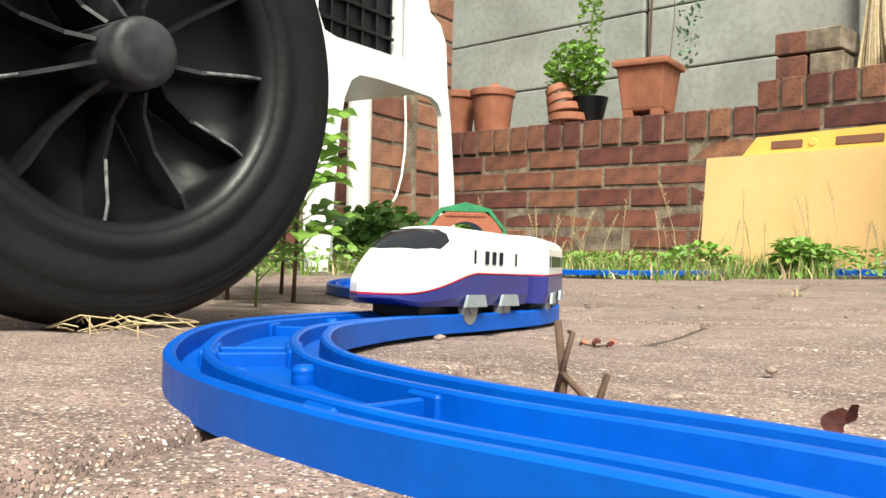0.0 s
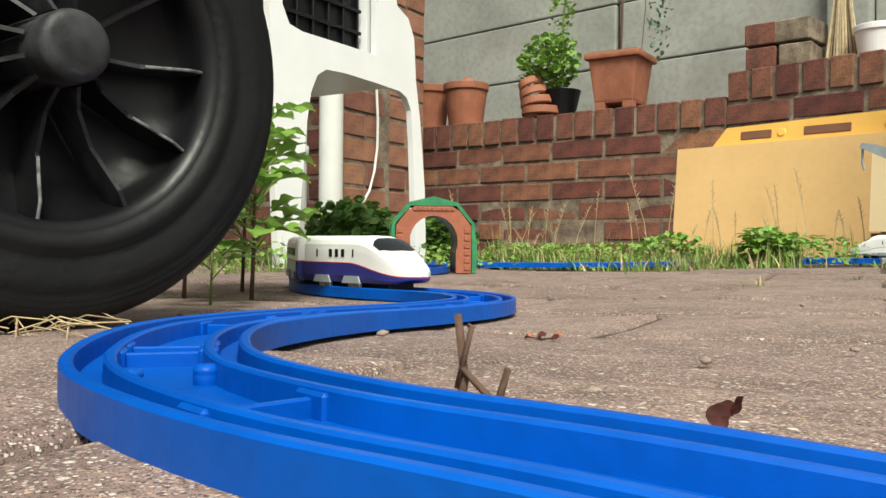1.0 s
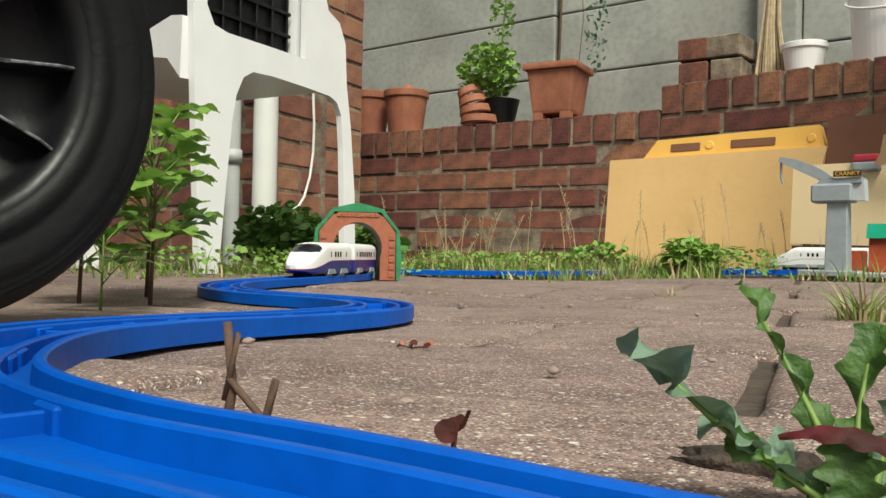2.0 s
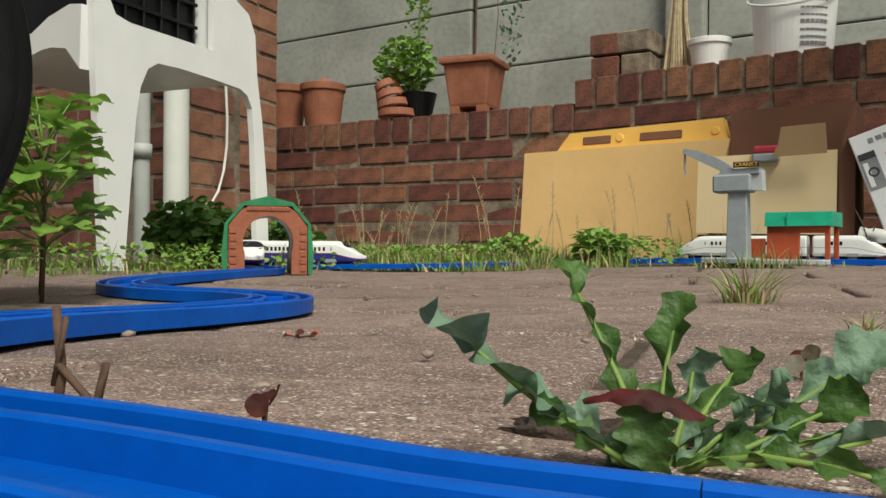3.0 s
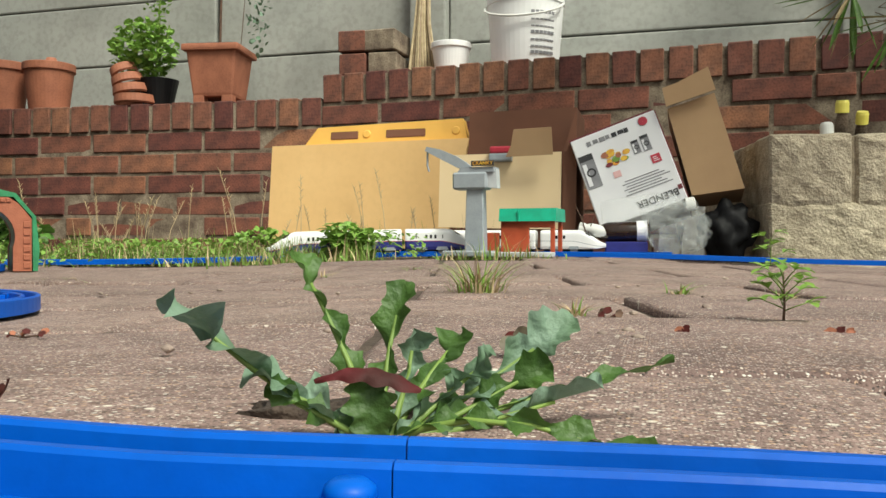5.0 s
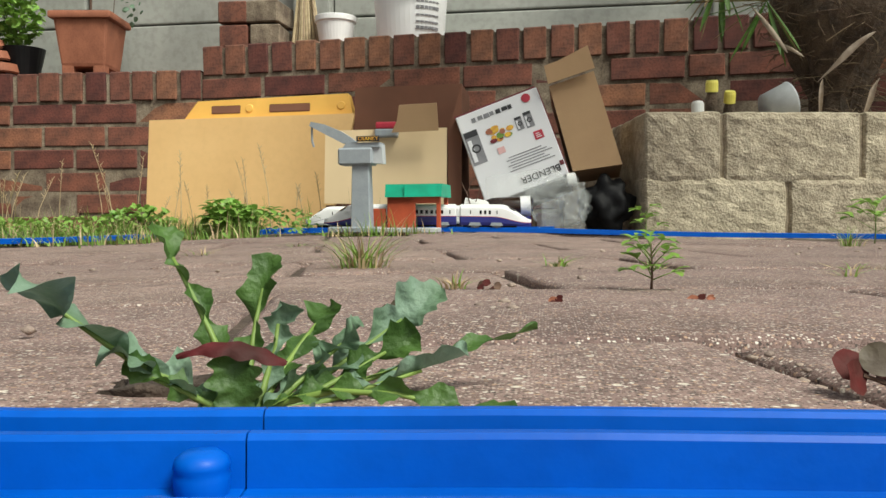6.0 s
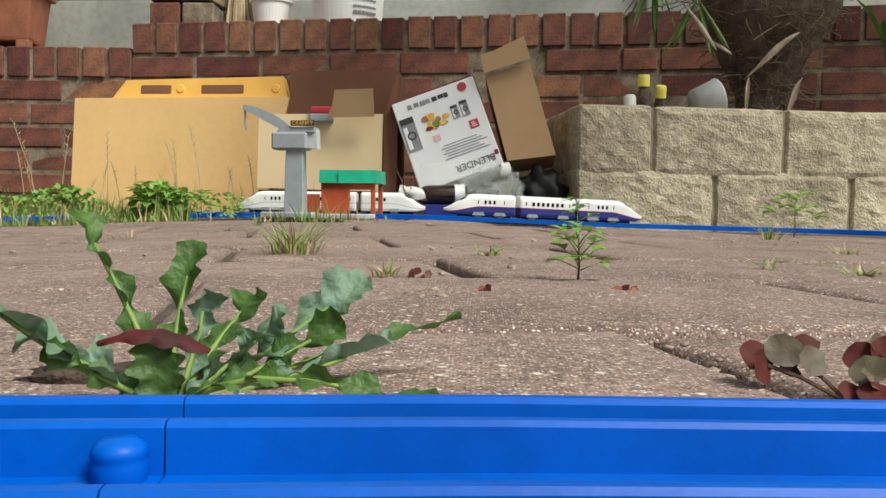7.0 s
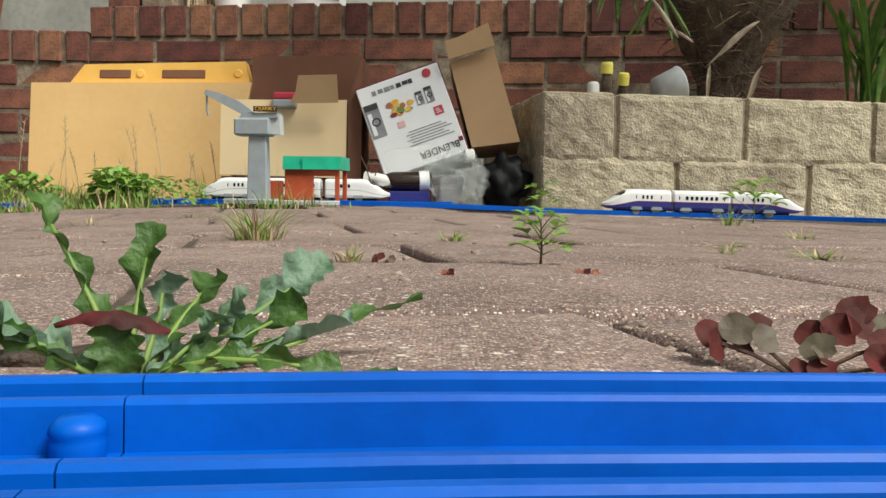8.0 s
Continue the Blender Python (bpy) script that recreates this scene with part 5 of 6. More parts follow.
def sow_thistle():
    ob = thing("weed_rosette", on_ground(-0.049, 0.133, -0.001, 14.2), "young sow thistle with ragged bluish-green leaves growing from a joint", "weed")
    specs = [((-0.020, -0.002, 0.011), (-0.0275, -0.0200, 0.0255), 0.0055, 5, M_SOW), ((-0.008, 0.008, 0.018), (-0.017, 0.012, 0.0325), 0.0034, 6, M_SOWG),
             ((-0.002, 0.012, 0.012), (0.003, 0.014, 0.0265), 0.0040, 3, M_SOWG), ((0.012, -0.006, 0.013), (0.047, -0.014, -0.001), 0.0034, 8, M_SOWG),
             ((0.014, 0.014, 0.006), (0.033, 0.016, 0.0200), 0.0050, 5, M_SOW), ((0.010, 0.012, 0.007), (0.018, 0.010, 0.0140), 0.0050, 4, M_SOW),
             ((-0.010, 0.002, 0.006), (-0.0185, -0.009, 0.0140), 0.0050, 4, M_SOW), ((0.004, 0.010, 0.010), (0.0045, 0.006, 0.0190), 0.0036, 3, M_SOW),
             ((0.018, 0.010, 0.006), (0.050, 0.012, 0.0125), 0.0026, 7, M_SOWG), ((0.006, 0.014, 0.010), (0.013, 0.018, 0.0170), 0.0050, 4, M_SOWG),
             ((0.016, 0.008, 0.003), (0.036, 0.004, 0.0095), 0.0044, 5, M_SOW), ((0.014, 0.012, 0.004), (0.028, 0.010, 0.0130), 0.0042, 4, M_SOWG),
             ((-0.008, -0.004, 0.006), (-0.018, -0.006, 0.0110), 0.0028, 4, M_SOWG)]
    for i, (b, c, w, k, material) in enumerate(specs):
        bm = bmesh.new()
        thistle_leaf(bm, ((0, 0, 0), b, c), w, k, 3 + i)
        leaf = part("leaf", bm, material, ob, smooth=True)
        bm = bmesh.new()
        pb, pc = Vector(b), Vector(c)
        tube(bm, [pb * 2 * t * (1 - t) + pc * t * t - Vector((0, 0, 0.0003)) for t in (0, 0.2, 0.4, 0.6, 0.8)], 0.0008, 6, 0.4)
        part("midrib", bm, M_STEM, leaf, "pale green midrib", smooth=True)
    bm = bmesh.new()
    lobed_leaf(bm, ((0, -0.002, 0.0), (-0.002, -0.004, 0.007), (-0.003, -0.001, 0.0118)), 0.0058, 4, 0.40, 0.35, side=(1, 0, 0), n=40)
    part("leaf", bm, M_SOWG, ob, "broad green leaf at the heart", smooth=True)
    bm = bmesh.new()
    lobed_leaf(bm, ((-0.011, -0.002, 0.0112), (-0.003, -0.005, 0.0150), (0.006, -0.002, 0.0098)), 0.0027, 4, 0.45, 0.3, side=(0, 1, 0.9), n=40)
    part("leaf", bm, M_LRED, ob, "dark red leaf at the heart", smooth=True)
    # soil at the root, its dark mound also giving the shade under the leaves
    soil = thing("soil_and_shade_mound", on_ground(-0.064, 0.150, -0.003), "dark crumbly soil round the weed's root, also standing in for the shade there", "soil")
    bm = bmesh.new()
    bmesh.ops.create_icosphere(bm, subdivisions=4, radius=1.0)
    for v in bm.verts:
        k = 1 + 0.35 * noise.noise(v.co * 3) + 0.2 * noise.noise(v.co * 9)
        v.co = Vector((v.co.x * 0.022 * k, v.co.y * 0.012 * k, v.co.z * 0.0058 * k))
    part("mound", bm, M_SOIL, soil, smooth=True)


sow_thistle()


def blade(bm, x, y, z, h, lean, az, w):
    dx, dy = math.cos(az) * lean, math.sin(az) * lean
    px, py = -math.sin(az) * w, math.cos(az) * w
    prev = None
    for k in range(4):
        t = k / 3
        cx, cy, cz = x + dx * t * t, y + dy * t * t, z + h * (t - 0.25 * t * t * lean / max(h, 1e-4) * 0.5)
        ww = 1 - t * 0.92
        cur = (bm.verts.new((cx - px * ww, cy - py * ww, cz)), bm.verts.new((cx + px * ww, cy + py * ww, cz)))
        if prev:
            bm.faces.new((prev[0], prev[1], cur[1], cur[0]))
        prev = cur


def grass_band():
    rnd = random.Random(31)
    bm, dry = bmesh.new(), bmesh.new()
    for i in range(12500):
        r = rnd.random()
        if r < 0.42:
            x, y = rnd.uniform(-1.10, -0.42), rnd.gauss(1.46, 0.07)
        elif r < 0.72:
            x, y = rnd.uniform(-1.9, -0.35), rnd.uniform(1.45, 2.6)
        elif r < 0.92:
            x, y = rnd.uniform(-1.75, -0.98), rnd.uniform(0.62, 1.5)
            if x > -1.02 and y < 1.1:
                continue
        else:
            x, y = rnd.uniform(-0.5, -0.15), rnd.gauss(1.47, 0.035)
        if noise.noise((x * 7, y * 7, 0.5)) < -0.12:
            continue
        tall = rnd.uniform(0.014, 0.046) * (1.7 if y > 1.75 else 1.0) * max(0.35, 0.75 + 1.6 * noise.noise((x * 9, y * 9, 7)))
        b = dry if rnd.random() < 0.27 else bm
        blade(b, x, y, gz(x, y) - 0.004, tall * (1.15 if b is dry else 1), rnd.uniform(0.005, 0.035), rnd.uniform(0, 6.28), rnd.uniform(0.0008, 0.0020))
    g = part("grass", bm, M_GRASS, None, "patchy green grass along the far edge of the paving", kind="stuff")
    tagged(g, category="grass")
    d = part("dry_grass", dry, M_DRY, None, "scattered dry straw among the grass", kind="stuff")
    tagged(d, category="grass")
    lb = bmesh.new()
    for i in range(4200):
        x, y = (rnd.uniform(-1.1, -0.42), rnd.gauss(1.46, 0.08)) if i % 2 else (rnd.uniform(-1.6, -0.98), rnd.uniform(0.72, 1.5))
        if noise.noise((x * 5, y * 5, 4.5)) < 0.02:
            continue
        z = gz(x, y) + rnd.uniform(0.0, 0.045)
        s = rnd.uniform(0.005, 0.015)
        m = Matrix.Translation((x, y, z)) @ Euler((rnd.uniform(-0.8, 0.8), rnd.uniform(-0.8, 0.8), rnd.uniform(0, 6.28))).to_matrix().to_4x4()
        vs = [lb.verts.new(m @ (Vector(a) * s)) for a in ((0, -0.5, 0), (0.35, -0.1, 0.08), (0.2, 0.4, 0.03), (0, 0.55, -0.05), (-0.2, 0.4, 0.03), (-0.35, -0.1, 0.08))]
        lb.faces.new(vs[:4])
        lb.faces.new((vs[0], vs[3], vs[4], vs[5]))
    w = part("low_weeds", lb, M_LEAF, None, "low broad-leaved weeds mixed into the grass", kind="stuff")
    tagged(w, category="weeds")


grass_band()


def tuft(x, y, h, n, label, dryness=0.2, spread=0.02, seed=0):
    rnd = random.Random(seed)
    ob = thing("grass_tuft", on_ground(x, y, -0.001), label, "grass", group="grass tufts in the paving joints")
    bm, dr = bmesh.new(), bmesh.new()
    for i in range(n):
        b = dr if rnd.random() < dryness else bm
        a, r = rnd.uniform(0, 6.28), rnd.random() * spread * 0.5
        blade(b, math.cos(a) * r, math.sin(a) * r, 0, h * rnd.uniform(0.45, 1.1), spread * rnd.uniform(0.2, 1.2), a + rnd.uniform(-0.5, 0.5), rnd.uniform(0.0005, 0.0011))
    part("grass_clump", bm, M_GRASS, ob, kind="stuff")
    part("straw_clump", dr, M_DRY, ob, "straw-coloured blades", kind="stuff")


for i, (x, y, h, n, d, s) in enumerate(((-0.128, 0.582, 0.030, 110, 0.40, 0.040), (0.008, 0.60, 0.010, 26, 0.3, 0.02), (-0.045, 0.405, 0.009, 26, 0.6, 0.014), (0.072, 0.58, 0.007, 24, 0.5, 0.024), (0.205, 0.60, 0.008, 26, 0.6, 0.03),
                                       (0.218, 0.487, 0.011, 40, 0.4, 0.03), (0.33, 0.78, 0.014, 34, 0.5, 0.04), (0.175, 0.52, 0.010, 16, 0.7, 0.02), (0.40, 1.18, 0.03, 40, 0.3, 0.05), (0.62, 1.12, 0.03, 40, 0.3, 0.06), (-0.36, 0.86, 0.012, 22, 0.4, 0.05),
                                       (-0.62, 0.80, 0.010, 24, 0.4, 0.06), (-0.30, 1.02, 0.012, 26, 0.4, 0.08))):
    tuft(x, y, h, n, "small tuft of grass growing in a paving joint", d, s, 50 + i)


def leafy_weed(x, y, h, spread, leaves, size, material, label, seed, name="weed", trunk=0.0012, bark=None, low=0.3, broad=0.32):
    """A stemmed weed: forked stems with pairs of leaves."""
    rnd = random.Random(seed)
    ob = thing(name, on_ground(x, y, -0.001), label, "weed", group="weeds on the paving")
    tips = []
    bm = bmesh.new()
    tube(bm, [(0, 0, 0), (0.02 * h, 0, h * 0.35), (0.0, 0.02 * h, h * 0.9)], trunk, 6, 0.5)
    part("stem", bm, bark or M_STEM, ob, smooth=True)
    for k in range(leaves):
        t = low + (1 - low) * k / max(1, leaves - 1)
        a = 2.4 * k + rnd.uniform(-0.4, 0.4)
        r = spread * (1.05 - 0.55 * t) * rnd.uniform(0.6, 1.15)
        e = Vector((math.cos(a) * r, math.sin(a) * r, h * t + r * rnd.uniform(0.1, 0.5)))
        bm = bmesh.new()
        tube(bm, [(0, 0, h * t * 0.8), tuple(e * 0.55 + Vector((0, 0, h * t * 0.38))), tuple(e)], trunk * 0.5, 5, 0.6)
        part("leaf_stalk", bm, M_STEM, ob, smooth=True)
        tips.append((e, a))
    for e, a in tips:
        for j in range(3):
            bm = bmesh.new()
            b = a + (j - 1) * 0.9
            q = e + Vector((math.cos(b), math.sin(b), rnd.uniform(-0.3, 0.35))) * size
            mid = (e + q) / 2 + Vector((0, 0, size * 0.18))
            lobed_leaf(bm, (e, mid, q), size * broad, 1 if broad < 0.4 else 2, 0.1 if broad < 0.4 else 0.3, 0.25, n=6 if broad < 0.4 else 10)
            part("leaf", bm, material, ob, smooth=True)
    return ob


leafy_weed(0.045, 0.385, 0.025, 0.011, 13, 0.0078, M_LEAF, "small leafy seedling growing in a paving joint", 3, bark=M_TWIG, trunk=0.0007, broad=0.36)
leafy_weed(0.50, 1.36, 0.065, 0.035, 9, 0.026, M_LEAF, "feathery green weed growing before the stone wall", 5)
leafy_weed(0.165, 1.42, 0.05, 0.022, 6, 0.020, M_LEAF, "light green seedling by the track", 6)
leafy_weed(-0.605, 0.405, 0.150, 0.050, 18, 0.030, M_LEAF, "tall pale green leafy weed growing beside the wheel", 7, trunk=0.002, broad=0.5, bark=M_TWIG)
leafy_weed(-0.650, 0.372, 0.120, 0.050, 14, 0.028, M_LEAF, "tall pale green leafy weed growing beside the wheel", 8, trunk=0.002, broad=0.5, bark=M_TWIG)
leafy_weed(-0.705, 0.47, 0.165, 0.055, 18, 0.034, M_LEAF, "tall pale green leafy weed growing beside the wheel", 9, trunk=0.002, broad=0.5, bark=M_TWIG)
leafy_weed(-0.555, 1.42, 0.055, 0.045, 16, 0.026, M_LEAF, "bushy light green weed at the edge of the paving", 10)
leafy_weed(-0.50, 1.43, 0.045, 0.04, 12, 0.024, M_LEAF, "bushy light green weed at the edge of the paving", 12)
leafy_weed(-0.56, 0.335, 0.07, 0.03, 10, 0.022, M_GREEN, "dark green weed beside the track", 11)
leafy_weed(-1.42, 1.32, 0.11, 0.09, 22, 0.032, M_GREEN, "dark green shrub at the foot of the house wall", 13)
leafy_weed(-1.30, 1.42, 0.10, 0.09, 22, 0.032, M_GREEN, "dark green shrub at the foot of the house wall", 14)


def dark_shrub(x, y, spread, seed, material, label, size=0.026, n=420):
    ob = thing("shrub", on_ground(x, y, -0.002), label, "shrub", group="shrubs by the house wall")
    leaf_cloud("foliage", n, spread, size, material, ob, seed, centre=(0, 0, spread[2] * 0.95))
    bm = bmesh.new()
    for k in range(7):
        a = 0.9 * k
        tube(bm, [(0, 0, 0), (spread[0] * 0.3 * math.cos(a), spread[1] * 0.3 * math.sin(a), spread[2] * 0.8), (spread[0] * 0.7 * math.cos(a), spread[1] * 0.7 * math.sin(a), spread[2] * 1.5)], 0.0018, 5, 0.5)
    part("stems", bm, M_TWIG, ob)


dark_shrub(-1.42, 1.30, (0.12, 0.09, 0.075), 61, M_GREEN, "dark green leafy shrub at the foot of the house wall")
dark_shrub(-1.56, 1.42, (0.12, 0.09, 0.085), 62, M_GREEN, "dark green leafy shrub at the foot of the house wall")
dark_shrub(-1.28, 1.44, (0.09, 0.07, 0.055), 63, M_GREEN, "dark green leafy shrub at the foot of the house wall")
dark_shrub(-0.54, 1.43, (0.055, 0.035, 0.036), 64, M_LEAF, "bushy light green weed at the edge of the paving", 0.017, 260)
dark_shrub(-0.80, 1.60, (0.08, 0.04, 0.034), 65, M_LEAF, "bushy light green weed at the edge of the paving", 0.016, 260)


def round_leaf_weed(x, y, specs, material, label, stem=M_TWIG):
    ob = thing("clover_weed", on_ground(x, y, -0.001), label, "weed", group="weeds on the paving")
    for dx, dy, h, r in specs:
        bm = bmesh.new()
        tube(bm, [(0, 0, 0), (dx * 0.6, dy * 0.6, h * 0.7), (dx, dy, h)], 0.0004, 5)
        part("stem", bm, stem, ob)
    rnd = random.Random(int(abs(x * 7919) + abs(y * 104729)))
    for i, (dx, dy, h, r) in enumerate(specs):
        for k in range(3):
            a = 2.09 * k + i
            bm = bmesh.new()
            c = Vector((dx + math.cos(a) * r * 0.5, dy + math.sin(a) * r * 0.35, h + r * (0.25 + 0.3 * math.sin(a + 1))))
            m = Matrix.Translation(c) @ Euler((radians(rnd.uniform(35, 75)), radians(rnd.uniform(-30, 30)), radians(rnd.uniform(-40, 40)))).to_matrix().to_4x4()
            hub = bm.verts.new(m @ Vector((0, 0, -0.12 * r)))
            ring = [bm.verts.new(m @ (Vector((math.cos(q * 0.4488) * (0.62 - 0.16 * (q == 0)), math.sin(q * 0.4488) * 0.55, 0.06 * math.sin(q * 1.9))) * r)) for q in range(14)]
            for q in range(14):
                bm.faces.new((hub, ring[q], ring[(q + 1) % 14]))
            part("leaf", bm, material[(i + k) % len(material)], ob, smooth=True)


RED, MIXED = (M_LRED,), (M_LOLIVE, M_LRED, M_LRED)
round_leaf_weed(0.066, 0.153, [(-0.014, 0.002, 0.0062, 0.0056), (-0.007, 0.004, 0.0060, 0.0054), (0.004, 0.0, 0.0066, 0.0058), (0.010, 0.003, 0.0090, 0.0062), (0.017, 0.0, 0.0070, 0.0062), (0.000, -0.006, 0.0028, 0.0045), (0.013, -0.006, 0.0035, 0.0050)], MIXED, "creeping weed with round olive and reddish leaves in the joint")
round_leaf_weed(-0.045, 0.235, [(0.0, 0.0, 0.006, 0.0045)], (M_LOLIVE, M_LRED), "single dull red clover leaf standing on a stalk")
round_leaf_weed(-0.095, 0.100, [(0.001, 0.0, 0.0112, 0.0030)], RED, "single dark red clover leaf standing on a stalk")
round_leaf_weed(-0.248, 0.285, [(0.0, 0.0, 0.0012, 0.0028), (0.006, 0.003, 0.001, 0.0028), (-0.006, 0.0, 0.0008, 0.002)], (M_LRED, M_TERRA, M_LOLIVE), "small dry reddish weed flat on the paving")
round_leaf_weed(0.002, 0.320, [(0.0, 0.0, 0.0015, 0.003)], (M_LRED, M_TERRA), "small dry reddish leaf scrap on the paving")
round_leaf_weed(0.056, 0.338, [(0.0, 0.0, 0.001, 0.004), (0.005, 0.0, 0.001, 0.003)], (M_LRED, M_TERRA), "small dry reddish leaf scrap on the paving")
round_leaf_weed(-0.030, 0.392, [(0.0, 0.0, 0.002, 0.0035), (0.006, 0.0, 0.001, 0.003)], (M_LRED, M_TWIG), "small dry reddish leaf scrap on the paving")


def twigs():
    ob = thing("dead_stalk", on_ground(-0.147, 0.104, -0.001) @ Matrix.Scale(0.98, 4), "broken dead brown weed stalk standing by the track", "twig")
    bm = bmesh.new()
    tube(bm, [(0, 0, 0), (0.001, 0.001, 0.010), (-0.0008, 0.001, 0.022)], 0.0010, 7, 0.8)
    tube(bm, [(0.0, 0.0, 0.008), (0.0035, 0.0, 0.020), (0.002, 0.001, 0.020)], 0.0006, 6, 0.8)
    tube(bm, [(0.001, 0, 0.012), (0.007, 0.002, 0.006), (0.010, 0.0, 0.0)], 0.0007, 6)
    tube(bm, [(0.006, 0.003, 0), (0.007, 0.004, 0.006), (0.009, 0.004, 0.012)], 0.0008, 6)
    part("stalk", bm, M_TWIG, ob, smooth=True)
    rnd = random.Random(3)
    for j in range(3):
        ob = thing("straw_wisp", on_ground(-0.405 - 0.05 * j, 0.135 + 0.012 * j, 0.0008, 20 * j), "wisp of dry straw lying by the bin wheel", "straw")
        bm = bmesh.new()
        for i in range(16):
            x, y, a, l = rnd.uniform(-0.03, 0.03), rnd.uniform(-0.012, 0.012), rnd.uniform(-0.6, 0.6), rnd.uniform(0.02, 0.05)
            tube(bm, [(x, y, 0.001), (x + l * 0.5 * math.cos(a), y + l * 0.5 * math.sin(a), rnd.uniform(0.002, 0.009)), (x + l * math.cos(a), y + l * math.sin(a), rnd.uniform(0, 0.007))], 0.00032, 5)
        part("straw_litter", bm, M_DRY, ob, kind="stuff")
    for i in range(70):
        x, y = rnd.uniform(-0.5, 0.5), rnd.uniform(0.15, 1.1)
        if i < 10:
            x, y = 0.046 + rnd.uniform(-0.004, 0.008), 0.145 + 0.007 * i
        r = rnd.uniform(0.0012, 0.0028) * (0.55 if i < 10 else 1.0)
        bm = bmesh.new()
        bmesh.ops.create_icosphere(bm, subdivisions=1, radius=r)
        for v in bm.verts:
            v.co = Vector((v.co.x * 1.3, v.co.y, v.co.z * 0.6)) * rnd.uniform(0.8, 1.2)
        p = part("pebble", bm, M_PEBBLE, None, smooth=True)
        p.matrix_world = on_ground(x, y, r * 0.3, rnd.uniform(0, 180))
        tagged(p, "small rounded pebble lying loose on the paving", "pebble", "loose pebbles")
    for x, u in ((0.018, 0.0), (-0.002, 0.004), (0.045, -0.003)):
        bm = bmesh.new()
        bmesh.ops.create_icosphere(bm, subdivisions=1, radius=0.0013)
        p = part("pebble", bm, M_PEBBLE, None, smooth=True)
        p.matrix_world = on_ground(x, 0.074 + 0.1 * x + u, 0.0034)
        tagged(p, "grit grain lying in the channel of the track", "pebble", "loose pebbles")


twigs()


def seed_stalks():
    rnd = random.Random(41)
    for i in range(40):
        x, y, h = rnd.uniform(-1.6, -0.45), rnd.uniform(1.5, 2.2), rnd.uniform(0.07, 0.20)
        ob = thing("seed_stalk", on_ground(x, y, -0.004, rnd.uniform(0, 360)), "thin dry grass stalk with a feathery seed head", "grass", group="dry seed stalks")
        lean = rnd.uniform(0.01, 0.06)
        bm = bmesh.new()
        tube(bm, [(0, 0, 0), (lean * 0.3, 0, h * 0.5), (lean, 0, h)], 0.0011, 5, 0.6)
        part("stem", bm, M_DRY, ob)
        bm = bmesh.new()
        for k in range(12):
            t = 0.68 + 0.32 * k / 11
            p = Vector((lean * t * t, 0, h * t))
            a = k * 2.3
            tube(bm, [p, p + Vector((math.cos(a) * 0.006, math.sin(a) * 0.006, 0.007))], 0.0009, 4, 0.3)
        part("seed_head", bm, M_DRY, ob, kind="stuff")


seed_stalks()


